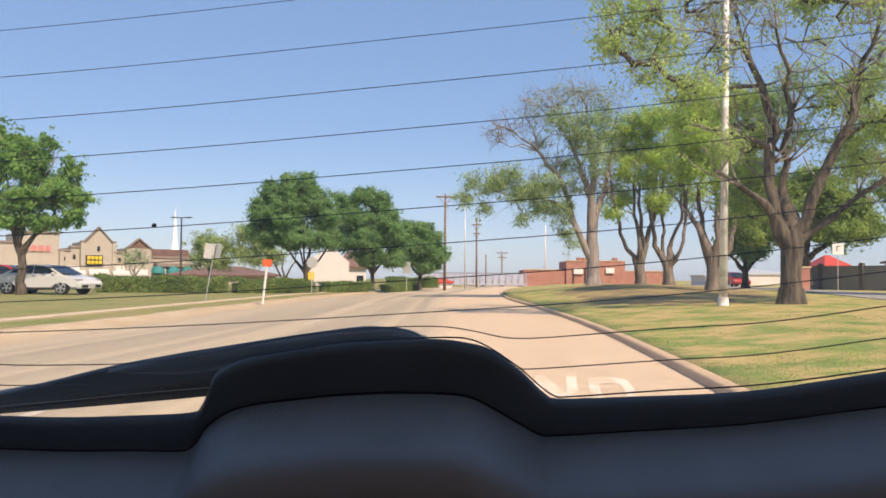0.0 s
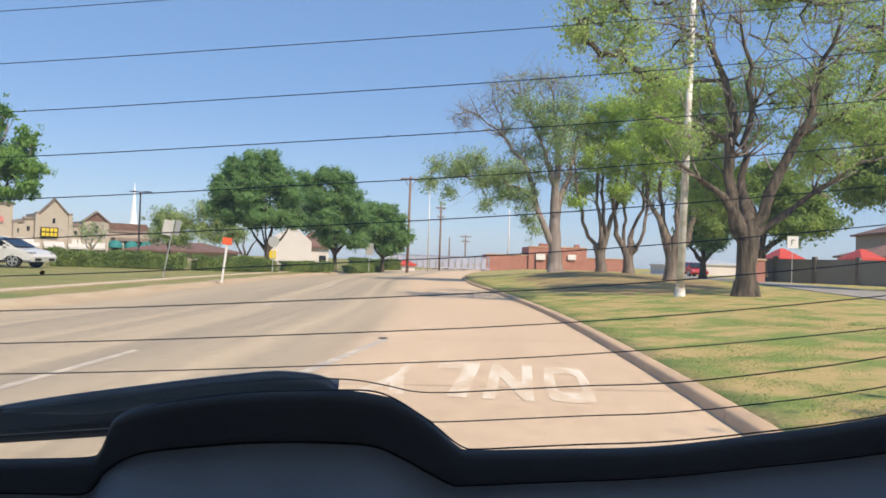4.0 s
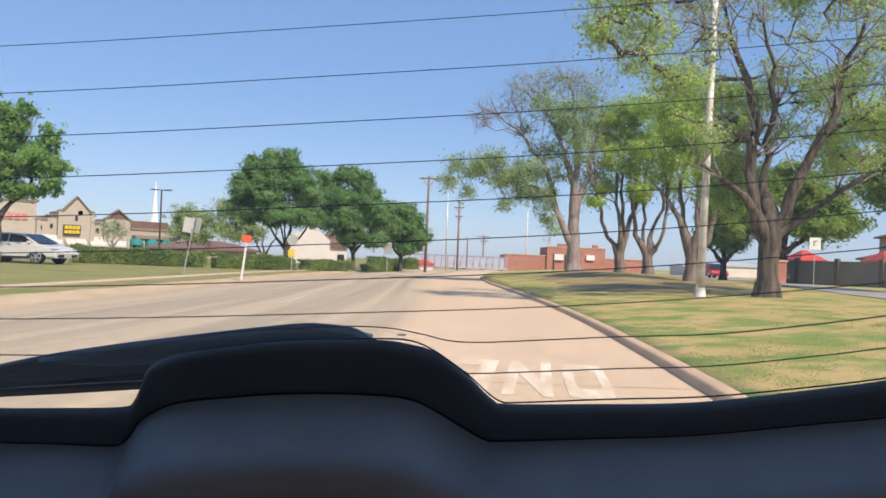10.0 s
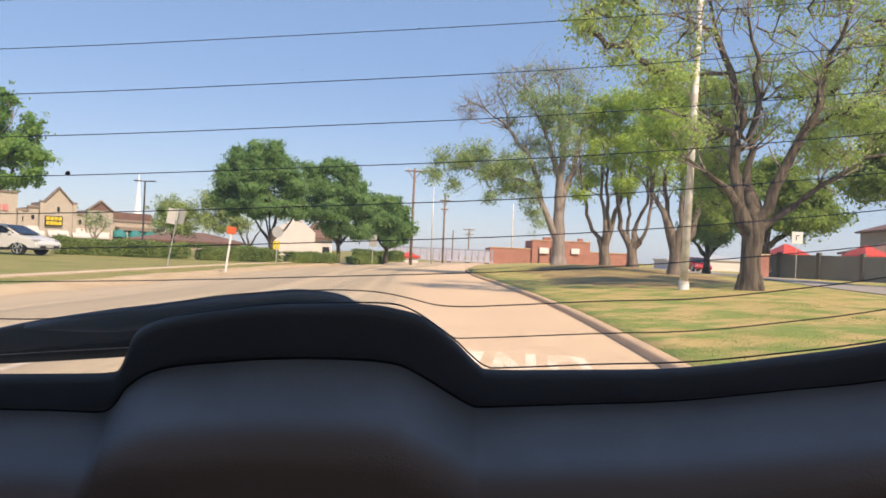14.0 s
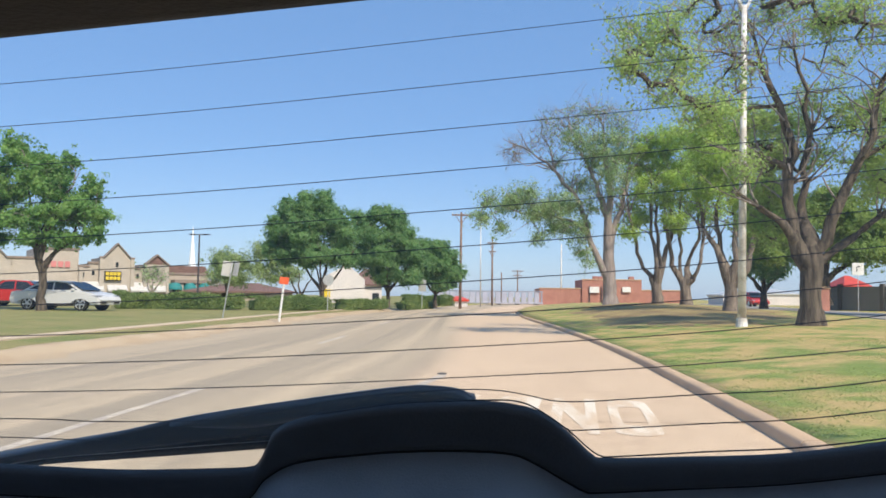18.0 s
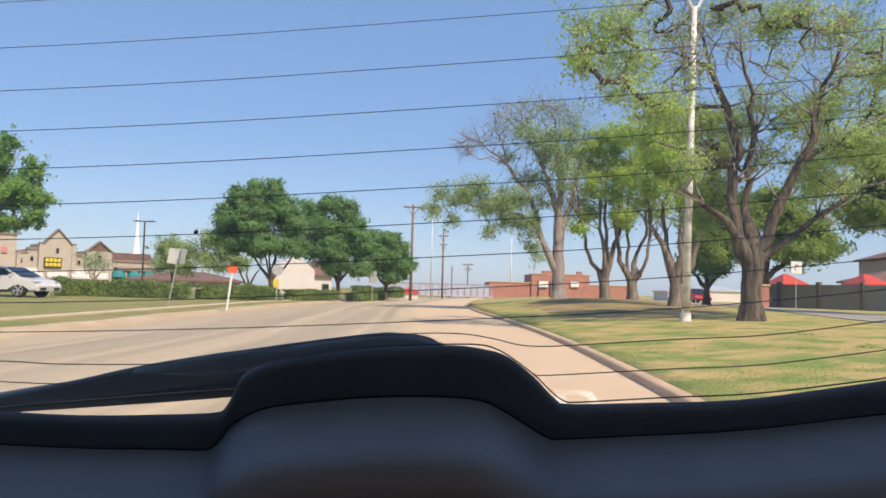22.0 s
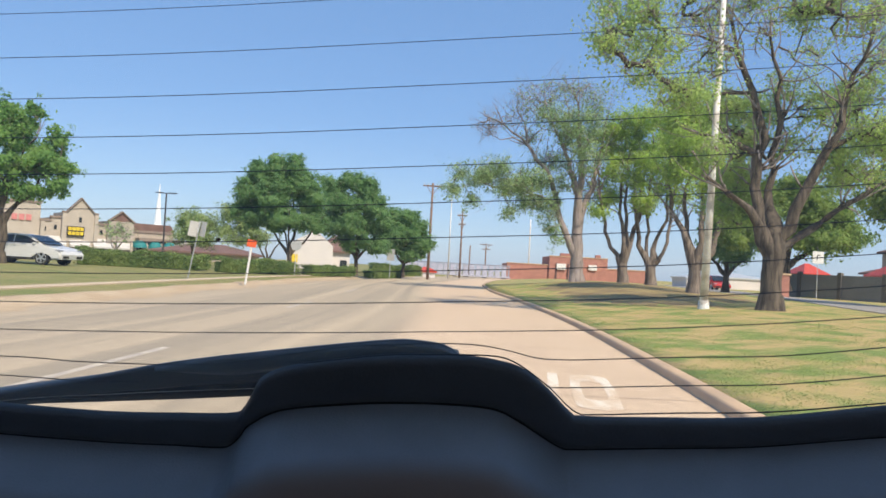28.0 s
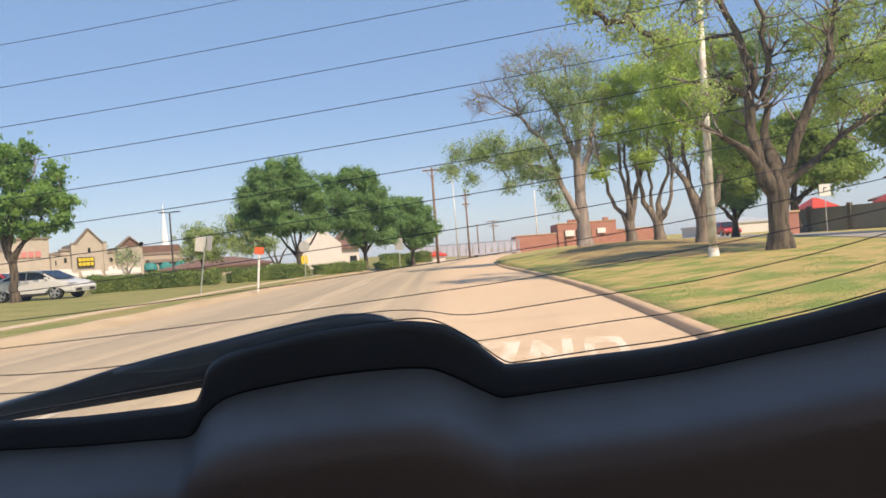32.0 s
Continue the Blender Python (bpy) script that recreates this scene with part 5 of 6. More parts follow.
# ---- cars ----
def car(at, turn, paint, label, tall=1.0, group="parked cars"):
    c = thing("car", at, label, "car", turn, group)
    L, Wd = 4.7, 1.8
    body = [(-2.33, 0.3), (-2.38, 0.52), (-2.26, 0.68), (-1.95, 0.81), (-1.2, 0.94), (1.0, 0.96 * tall), (1.95, 0.97 * tall), (2.3, 0.85), (2.36, 0.5), (2.25, 0.3), (1.85, 0.28), (1.72, 0.55), (1.35, 0.66), (1.0, 0.55), (0.88, 0.26), (-0.92, 0.26), (-1.05, 0.55), (-1.4, 0.66), (-1.75, 0.55), (-1.88, 0.28)]
    bm = B()
    prism(bm, body, -Wd / 2, Wd / 2)
    bmesh.ops.bevel(bm, geom=[e for e in bm.edges if abs(e.verts[0].co.y - e.verts[1].co.y) < 0.01], offset=0.07, segments=2, affect='EDGES')
    part("body", bm, paint, c, smooth=False)
    cab = [(-1.35, 0.93), (-0.55, 1.42 * tall), (0.2, 1.47 * tall), (0.75, 1.45 * tall), (1.75, 0.97 * tall), (1.2, 0.93)]

    def inward(bm):
        """Lean the sides in towards the roof."""
        for v in bm.verts:
            v.co.y *= 1 - 0.38 * max(0.0, v.co.z - 0.93)
        return bm

    bm = inward(prism(B(), cab, -0.78, 0.78))
    part("roof", bm, paint, c)
    for s in (-1, 1):
        for glass in ([(-1.16, 0.97), (-0.5, 1.36 * tall), (0.08, 1.41 * tall), (0.08, 0.97)], [(0.15, 0.97), (0.15, 1.41 * tall), (0.7, 1.39 * tall), (1.4, 1.0)]):
            part("side_window", inward(prism(B(), glass, s * 0.77, s * 0.79)), CARGLASS, c)
        bm = B()
        box(bm, (2.0, 0.05, 0.12), (-0.02, s * 0.88, 0.28), 0.02)
        part("sill", bm, TYRE, c)
        bm = B()
        box(bm, (0.12, 0.16, 0.11), (-1.0, s * 0.88, 0.99), 0.03)
        part("mirror", bm, paint, c)
    for x0, z0, x1, z1 in ((-1.38, 0.97, -0.6, 1.42 * tall), (0.82, 1.44 * tall, 1.74, 1.0 * tall)):
        bm = B()
        grid(bm, [[(x0 - 0.02 * (1 if x0 < 0 else -1), -0.7, z0 + 0.01), (x0 - 0.02 * (1 if x0 < 0 else -1), 0.7, z0 + 0.01)], [(x1 - 0.02 * (1 if x0 < 0 else -1), -0.6, z1 + 0.01), (x1 - 0.02 * (1 if x0 < 0 else -1), 0.6, z1 + 0.01)]])
        part("windscreen" if x0 < 0 else "rear_screen", bm, CARGLASS, c)
    for x in (-1.4, 1.36):
        for s in (-1, 1):
            bm = B()
            rod(bm, (x, s * 0.68, 0.33), (x, s * 0.895, 0.33), 0.33, None, 24)
            w = part("wheel", bm, TYRE, c, "black tyre")
            bm = B()
            for k in range(5):
                a = 2 * math.pi * k / 5 + 0.3
                box(bm, (0.23, 0.02, 0.075), (0.115, 0, 0), 0.008, Matrix.Translation((x, s * 0.905, 0.33)) @ Euler((0, a, 0)).to_matrix().to_4x4())
            for k in range(16):
                a, b = 2 * math.pi * k / 16, 2 * math.pi * (k + 1) / 16
                rod(bm, (x + 0.235 * math.cos(a), s * 0.905, 0.33 + 0.235 * math.sin(a)), (x + 0.235 * math.cos(b), s * 0.905, 0.33 + 0.235 * math.sin(b)), 0.016, None, 5)
            part("rim", bm, RIM, w, "five-spoke alloy rim")
    for s in (-1, 1):
        bm = B()
        box(bm, (0.36, 0.3, 0.1), (-2.1, s * 0.7, 0.68), 0.04)
        part("headlight", bm, LAMPCLEAR, c)
        bm = B()
        box(bm, (0.06, 0.4, 0.12), (-2.36, s * 0.5, 0.4), 0.02)
        part("intake", bm, TYRE, c)
        bm = B()
        box(bm, (0.1, 0.36, 0.16), (2.27, s * 0.66, 0.74), 0.03)
        part("tail_light", bm, LAMPRED, c)
    return c


car((-18.7, 36.3, 0.28), 171, CARWHITE, "white sedan parked beside the hedge", 0.95)
car((-27.5, 36.0, 0.27), 188, CARWHITE, "white sedan parked in the car park")
car((-25.8, 45.0, 0.27), 188, CARRED, "red hatchback parked in the car park", 1.05)
car((-33.5, 34.0, 0.27), 188, CARSILVER, "silver car parked in the car park")
car((30.8, 80, 0.5), 90, CARRED, "red car parked by white buildings", 1.05, "far cars")


# ---- shopping centre ----
def facade_frame():
    a, b = Vector((-57.2, 100.0, 0)), Vector((-37.1, 115.0, 0))
    return a, math.degrees(math.atan2(b.y - a.y, b.x - a.x)), (b - a).length


mall_at, mall_turn, mall_len = facade_frame()
mall = thing("shopping_centre", (mall_at.x, mall_at.y, -0.1), "beige stucco shopping centre with gables and white awnings", "building", mall_turn)


def wall_block(x0, x1, h, mat=None, depth=8.0, proud=0.0, trim=True):
    """Front along local x, facing local -y."""
    bm = B()
    box(bm, (x1 - x0, depth, h + 0.3), ((x0 + x1) / 2, depth / 2 - proud, (h - 0.3) / 2))
    w = part("wall", bm, mat or STUCCO, mall)
    if trim:
        bm = B()
        box(bm, (x1 - x0 + 0.25, 0.5, 0.32), ((x0 + x1) / 2, 0.1 - proud, h + 0.1), 0.06)
        part("cornice", bm, ROOFTRIM, w)
    return w


def gable(x0, x1, h, peak, proud, face=None, edge=0.1):
    w = wall_block(x0, x1, h, STUCCO, 6.0, proud, False)
    bm = B()
    m = (x0 + x1) / 2
    g0, g1 = x0 + edge * (x1 - x0), x1 - edge * (x1 - x0)
    prism(bm, [(g0, h - 0.02), (m, peak), (g1, h - 0.02)], -proud, 0.6 - proud)
    part("gable", bm, face or STUCCO, w)
    for a, b in ((x0, g0), (g1, x1)):
        bm = B()
        box(bm, (b - a + 0.2, 0.6, 0.25), ((a + b) / 2, 0.1 - proud, h + 0.08), 0.05)
        part("cornice", bm, ROOFTRIM, w)
    for s in (-1, 1):
        e = g0 - 0.15 if s < 0 else g1 + 0.15
        k = (peak - h) / (m - g0)
        bm = B()
        prism(bm, [(e, h - 0.15 * k), (m, peak), (m, peak + 0.2), (e, h - 0.15 * k + 0.2)], -proud - 0.25, 0.75 - proud)
        part("roof", bm, ROOFTRIM, w)
    bm = B()
    box(bm, (0.34, 0.1, 0.7), (m, -proud - 0.03, h - 0.9))
    part("slot_window", bm, WINDOW, w)
    return w


def shop_front(x0, x1, awn, h=2.9):
    bm = B()
    box(bm, (x1 - x0, 0.12, 2.5), ((x0 + x1) / 2, -0.05, 1.25))
    part("shop_window", bm, WINDOW, mall)
    bm = B()
    prism(bm, [(x0, h), (x1, h), (x1, h - 0.06), (x0, h - 0.06)], -0.1, -0.2)
    grid(bm, [[(x0, -0.2, h), (x1, -0.2, h)], [(x0, -1.5, h - 1.1), (x1, -1.5, h - 1.1)], [(x0, -1.5, h - 1.35), (x1, -1.5, h - 1.35)]])
    part("awning", bm, awn, mall)


for x0, x1, h in ((-16, -6.8, 5.2), (-1.6, 1.2, 5.6), (1.2, 6.6, 7.0), (6.6, 7.9, 4.7), (7.9, 9.2, 5.2), (13.7, 15.2, 4.6), (18.6, 24.6, 4.0)):
    wall_block(x0, x1, h, STUCCO if h > 4.5 else STUCCO2)
gable(-6.8, -1.6, 5.6, 7.8, 0.7)
gable(9.2, 13.7, 6.0, 8.0, 0.7)
gable(15.2, 18.6, 5.3, 6.6, 0.7, ROOF, 0.04)
for x, h in ((6.8, 4.6), (9.4, 5.9), (13.5, 5.9), (15.3, 4.6)):
    bm = B()
    box(bm, (0.5, 0.9, h + 0.4), (x, -0.5, h / 2 - 0.2), 0.04)
    part("pier", bm, STUCCO, mall)
for k in range(-4, 7):
    shop_front(-2 + 3.05 * k, -2 + 3.05 * k + 2.6, AWNING, 2.7)
for k in range(3):
    x = 19.3 + 2.1 * k
    bm = B()
    box(bm, (1.6, 0.12, 2.3), (x, -0.05, 1.15))
    part("shop_window", bm, WINDOW, mall)
    bm = B()
    grid(bm, [[(x + 0.95 * math.cos(a) * math.cos(e) , -1.9 - 0.9 * math.sin(e), 1.75 + 1.05 * math.sin(a) * math.cos(e)) for a in np.linspace(0, math.pi, 11)] for e in np.linspace(0, math.pi / 2 - 0.05, 6)])
    grid(bm, [[(x + 0.95 * math.cos(a), y, 1.75 + 1.05 * math.sin(a)) for a in np.linspace(0, math.pi, 11)] for y in (-1.9, -0.1)])
    part("domed_awning", bm, TEAL, mall, "teal domed canvas awning")
bm = B()
prism(bm, [(17.9, 4.1), (24.9, 4.1), (24.2, 5.3), (18.6, 5.3)], 0.3, 5.0)
part("roof", bm, ROOF, mall, "brown shingle roof")
for k in range(4):
    bm = B()
    box(bm, (0.3, 0.3, 2.7), (18.2 + 2.1 * k, -1.6, 1.3), 0.03)
    part("column", bm, STUCCO, mall)
bm = B()
box(bm, (6.4, 2.2, 0.5), (22.3, -0.9, 2.95), 0.05)
part("pergola", bm, ROOFTRIM, mall)
for x, z in ((7.2, 3.6), (8.5, 3.9), (14.4, 3.6)):
    bm = B()
    box(bm, (0.35, 0.1, 0.6), (x, -0.04, z))
    part("slot_window", bm, WINDOW, mall)
shop = tagged(new("shop_sign"), "dark shop sign with yellow block letters", "sign")
shop.matrix_world = mall.matrix_world
bm = B()
box(bm, (2.2, 0.25, 1.35), (10.9, -0.9, 3.5), 0.04)
part("panel", bm, SIGNBLACK, shop)
for r in range(2):
    for k in range(4):
        bm = B()
        box(bm, (0.42, 0.05, 0.46), (10.15 + 0.5 * k, -1.05, 3.82 - 0.62 * r), 0.02)
        part("lettering_bar", bm, SIGNYELLOW, shop)
pink = tagged(new("shop_sign"), "faded red shop sign with pale bars", "sign")
pink.matrix_world = mall.matrix_world
for k in range(5):
    bm = B()
    box(bm, (0.66, 0.15, 0.8), (1.8 + 0.85 * k, -0.12, 4.95), 0.03)
    part("lettering_bar", bm, PINK, pink)

church = thing("church_spire", (-66.2, 190, 0), "slender white church spire beyond the shops", "church")
bm = B()
rod(bm, (0, 0, 8.2), (0, 0, 18.1), 0.85, 0.05, 8)
rod(bm, (0, 0, 7.0), (0, 0, 8.2), 1.5, 0.85, 8)
part("spire", bm, SPIREWHITE, church)
bm = B()
box(bm, (2.6, 2.6, 3.2), (0, 0, 5.5), 0.1)
part("belfry", bm, SPIREWHITE, church)
bm = B()
box(bm, (16, 10, 4.2), (2, 3, 2.0), 0.1)
part("hall", bm, WHITEWALL, church)


# ---- low roofs, restaurant ----
def hip_house(at, w, d, h, rise, wall, roof, label, turn=0.0, over=0.5, windows=(), category="building"):
    b = thing("house", at, label, category, turn)
    bm = B()
    box(bm, (w, d, h + 0.4), (0, 0, h / 2 - 0.2))
    part("wall", bm, wall, b)
    bm = B()
    x, y = w / 2 + over, d / 2 + over
    r = max(0.2, x - y)
    vs = [bm.verts.new(p) for p in ((-x, -y, h), (x, -y, h), (x, y, h), (-x, y, h), (-r, 0, h + rise), (r, 0, h + rise), (-x, -y, h - 0.2), (x, -y, h - 0.2), (x, y, h - 0.2), (-x, y, h - 0.2))]
    for f in ((0, 1, 5, 4), (1, 2, 5), (2, 3, 4, 5), (3, 0, 4), (6, 7, 1, 0), (7, 8, 2, 1), (8, 9, 3, 2), (9, 6, 0, 3), (6, 9, 8, 7)):
        bm.faces.new([vs[i] for i in f])
    part("roof", bm, roof, b)
    for wx, wz, ww, wh in windows:
        bm = B()
        box(bm, (ww, 0.12, wh), (wx, -d / 2 - 0.02, wz), 0.02)
        win = part("window", bm, WINDOW, b)
        bm = B()
        box(bm, (ww + 0.2, 0.1, 0.1), (wx, -d / 2 - 0.07, wz - wh / 2 - 0.05))
        part("sill", bm, WHITEWALL, win)
    return b


hip_house((-11.0, 93, -0.4), 3.6, 7.0, 2.9, 1.9, WHITEWALL, ROOF, "white rendered restaurant with brown shingle roof", 8, 0.4, ((1.1, 1.3, 0.8, 1.1),))
ann = thing("restaurant_gable", (-13.6, 90.5, -0.5), "white gabled restaurant wing with yellow stripe", "building", 10)
bm = B()
box(bm, (5.2, 6, 3.8), (0, 0, 1.6))
part("wall", bm, WHITEWALL, ann)
bm = B()
prism(bm, [(-2.6, 3.48), (0.6, 5.2), (2.6, 3.48)], -3, 3)
part("gable", bm, WHITEWALL, ann)
bm = B()
box(bm, (0.9, 0.1, 0.9), (-1.8, -3.05, 1.9))
part("stripe", bm, SIGNYELLOW, ann)
hip_house((-28.5, 102, -0.2), 13, 9, 1.7, 1.1, STUCCO2, ROOF, "low building with brown roof", 12, 0.6)
hip_house((0.3, 92, -0.1), 2.2, 2.2, 0.9, 0.45, WHITEWALL, REDROOF, "tiny kiosk with red roof", 0, 0.2)

# ---- far end of the road: rail cars, brick building ----
train = thing("rail_car", (5.3, 122, -0.3), "pale steel rail car with upright stakes", "rail car")
bm = B()
box(bm, (17, 2.4, 0.3), (0, 0, 0.6), 0.05)
part("deck", bm, STEELPALE, train)
bm = B()
box(bm, (17, 0.15, 0.16), (0, -1.2, 2.4), 0.03)
part("top_rail", bm, STEELMID, train)
for k in range(17):
    bm = B()
    box(bm, (0.13, 0.13, 1.8), (-8.3 + 1.03 * k, -1.2, 1.5), 0.02)
    part("stake", bm, STEELMID, train)
for k in range(16):
    bm = B()
    box(bm, (0.86, 0.08, 1.5), (-7.78 + 1.03 * k, 0.9, 1.5), 0.02)
    part("load_panel", bm, STEELPALE, train, "pale lilac-grey load panel")
for k in range(17):
    bm = B()
    box(bm, (0.13, 0.13, 1.8), (-7.9 + 1.03 * k, 1.15, 1.5), 0.02)
    part("stake", bm, STEELMID, train)
bm = B()
box(bm, (17, 0.15, 0.16), (0, 1.15, 2.4), 0.03)
part("top_rail", bm, STEELMID, train)
for k in range(6):
    bm = B()
    rod(bm, (-7.5 + 3.0 * k, -0.9, 0.3), (-7.5 + 3.0 * k, 0.9, 0.3), 0.34, None, 14)
    part("wheel", bm, DARKMETAL, train)

brick = thing("brick_building", (14.2, 130, 0.0), "low red brick building with flat parapet", "building")
for x0, x1, h in ((0, 7.2, 2.75), (7.2, 17.2, 4.3), (17.2, 24.0, 2.6)):
    bm = B()
    box(bm, (x1 - x0, 8, h + 0.6), ((x0 + x1) / 2, 4 - (0.4 if h > 4 else 0), (h - 0.6) / 2))
    w = part("wall", bm, BRICK, brick)
    bm = B()
    box(bm, (x1 - x0 + 0.1, 0.4, 0.15), ((x0 + x1) / 2, 0.1 - (0.4 if h > 4 else 0), h + 0.06))
    part("coping", bm, KERB, w)
for x, z, ww, hh in ((9.2, 2.6, 1.6, 1.0), (11.6, 2.6, 1.6, 1.0), (14.6, 2.7, 1.4, 0.9)):
    bm = B()
    box(bm, (ww, 0.5, hh), (x, -0.5, z), 0.04)
    part("wall_unit", bm, WHITEPLASTIC, brick)
for x in (8.4, 10.4, 12.8):
    bm = B()
    rod(bm, (x, -0.6, -0.1), (x, -0.6, 3.2), 0.08)
    part("bollard_pipe", bm, DARKMETAL, brick)
for x in (10.0, 11.0, 16.2):
    bm = B()
    box(bm, (0.9, 0.9, 0.8), (x, 3, 4.6), 0.05)
    part("roof_vent", bm, BRICK, brick)

hip_house((37.6, 105, 0.2), 4.2, 6, 1.7, 0.5, WHITEWALL, GALV, "white metal shed behind the trees", 0, 0.2)
hip_house((46, 112, 0.2), 7, 7, 2.0, 0.7, WHITEWALL, GALV, "white metal shed behind the trees", 0, 0.2)
gate_post = thing("brick_pier", (23.75, 50, 0.55), "short red brick gate pier", "pier")
bm = B()
box(bm, (0.7, 0.7, 1.5), (0, 0, 0.7), 0.03)
part("shaft", bm, BRICK, gate_post)
bm = B()
box(bm, (0.85, 0.85, 0.12), (0, 0, 1.5), 0.03)
part("cap", bm, KERB, gate_post)

# grey panel wall, canopies and houses beyond the side street
wall_a, wall_b = Vector((27.0, 60, 0)), Vector((37.0, 41.0, 0))
fence = thing("panel_wall", (27.0, 60, 0.5), "grey precast concrete panel wall with dark posts", "wall", math.degrees(math.atan2(-19, 10)), kind="structure")
flen = (wall_b - wall_a).length
k = 0.0
while k < flen:
    bm = B()
    box(bm, (3.0, 0.12, 1.85), (k + 1.6, 0, 0.85), 0.01)
    part("panel", bm, WALLGREY, fence)
    bm = B()
    box(bm, (0.3, 0.3, 2.05), (k, 0, 0.95), 0.02)
    part("post", bm, WALLPOST, fence)
    k += 3.25
for x, y, w, h in ((33.5, 66, 1.7, 2.0), (40.8, 66, 1.7, 2.2)):
    hip_house((x, y, 0.5), w, 3.2, h, 0.9, WHITEWALL, REDROOF, "small canopy with bright red hipped roof", 0, 0.3, category="canopy")
hip_house((60.3, 86, 0.5), 11, 9, 5.7, 1.8, HOUSEBRICK, ROOF, "two-storey brown brick house with shingle roof", -10, 0.5, ((-3.2, 4.3, 1.2, 1.3), (0.5, 4.3, 1.2, 1.3)))
hip_house((51.5, 78, 0.5), 8, 7, 2.8, 1.3, HOUSEBRICK, ROOF, "single-storey brown brick house with shingle roof", -10, 0.5)


# ---- the car that the camera sits in ----
HR = Euler((0, radians(-4.78), 0)).to_matrix()
HR = Euler((0, 0, radians(-4.36))).to_matrix() @ HR
LEAN = radians(33.34)
GU, GV, GN = HR @ Vector((1, 0, 0)), HR @ Vector((0, -math.sin(LEAN), math.cos(LEAN))), HR @ Vector((0, -math.cos(LEAN), -math.sin(LEAN)))
GO = Vector((0, 0.6623, EYE))


def G(u, v, d=0.0):
    """A place on the rear window: u to the right, v up the glass, d off it into the cabin."""
    return GO + float(u) * GU + float(v) * GV + float(d) * GN


own = thing("car_cabin", (0, 0, 0), "car cabin seen from inside towards its rear window", "car")

bm = B()
for d in (-0.004, 0.0):
    bm.faces.new([bm.verts.new(G(u, v, d)) for u, v in ((-0.86, -0.24), (0.8, -0.24), (0.72, 0.36), (-0.78, 0.36))])
glass = part("rear_window", bm, GLASS, own, "clear rear window pane")
glass.visible_shadow = False


def ribbon(name, pts, width, mat, parent, d=0.003, thick=0.0012):
    """A flat thread along points (u, v) on the glass."""
    bm = B()
    rows = []
    for i, (u, v) in enumerate(pts):
        a, b = pts[max(0, i - 1)], pts[min(len(pts) - 1, i + 1)]
        t = Vector((b[0] - a[0], b[1] - a[1])).normalized()
        n = Vector((-t.y, t.x)) * width / 2
        rows.append([G(u + n.x, v + n.y, d), G(u + n.x, v + n.y, d + thick), G(u - n.x, v - n.y, d + thick), G(u - n.x, v - n.y, d)])
    grid(bm, rows)
    return part(name, bm, mat, parent)


def curve(pts, n=8):
    """A smooth line through a few points."""
    p = [np.array(q, float) for q in pts]
    p = [2 * p[0] - p[1]] + p + [2 * p[-1] - p[-2]]
    out = []
    for i in range(1, len(p) - 2):
        for s in range(n):
            t = s / n
            out.append(0.5 * (2 * p[i] + (p[i + 1] - p[i - 1]) * t + (2 * p[i - 1] - 5 * p[i] + 4 * p[i + 1] - p[i + 2]) * t * t + (3 * p[i] - p[i - 1] - 3 * p[i + 1] + p[i + 2]) * t ** 3))
    return out + [p[-2]]


for k in range(10):
    rise, bow = 0.0145 - 0.0036 * k, 0.018 + 0.0122 * k
    ribbon("defroster_line", [(u, 0.2606 - 0.0345 * k + rise * u + 0.062 * min(0, u + 0.1) ** 2 + bow * max(0, u - 0.05) ** 2) for u in np.linspace(-0.8, 0.7, 44)], 0.0002, FRIT, glass)
R_END = [(0.20, 0), (0.28, -0.001), (0.36, 0.005), (0.45, 0.016), (0.6, 0.045)]
HUMP = [(-0.78, -0.042), (-0.62, -0.055), (-0.453, -0.068), (-0.4, -0.075), (-0.347, -0.0795), (-0.293, -0.0825), (-0.24, -0.080), (-0.192, -0.0735), (-0.1293, -0.0648), (-0.0609, -0.0630), (-0.023, -0.0640), (0.006, -0.0676), (0.031, -0.0749), (0.056, -0.0838), (0.085, -0.0868), (0.13, -0.0868)]
ribbon("defroster_line", curve([(-0.78, -0.06), (-0.62, -0.075), (-0.462, -0.0926), (-0.403, -0.0998), (-0.34, -0.104)], 6), 0.0003, FRIT, glass)
for v, head, wd in ((-0.0864, HUMP, 0.0004),
                    (-0.1223, [(0.067, -0.1189), (0.081, -0.1221)], 0.0004),
                    (-0.1585, [(-0.1716, -0.0836), (-0.0971, -0.0760), (-0.0500, -0.0762), (-0.009, -0.0780), (0.019, -0.0811), (0.037, -0.0905), (0.057, -0.1094), (0.071, -0.1252), (0.087, -0.1464), (0.098, -0.1565), (0.112, -0.1587)], 0.0009)):
    ribbon("defroster_line", curve(head + [(u, v + dv) for u, dv in R_END], 6), wd, FRIT, glass)

# specks of dirt on the glass
rng = np.random.default_rng(8)
for u, v, r in [(-0.227, 0.0565, 0.0025)] + [(rng.uniform(-0.5, 0.42), rng.uniform(-0.05, 0.27), rng.uniform(0.0003, 0.0007)) for _ in range(26)]:
    bm = B()
    ang = [2 * math.pi * k / 9 for k in range(9)]
    rad = [r * rng.uniform(0.65, 1.15) for _ in ang]
    ring = [(u + q * math.cos(a), v + q * 0.8 * math.sin(a)) for a, q in zip(ang, rad)]
    mid = bm.verts.new(G(u, v, 0.0016))
    rim = [bm.verts.new(G(a, b, 0.0006)) for a, b in ring]
    for k in range(9):
        bm.faces.new((mid, rim[k], rim[(k + 1) % 9]))
    part("dirt_speck", bm, DIRT, glass)

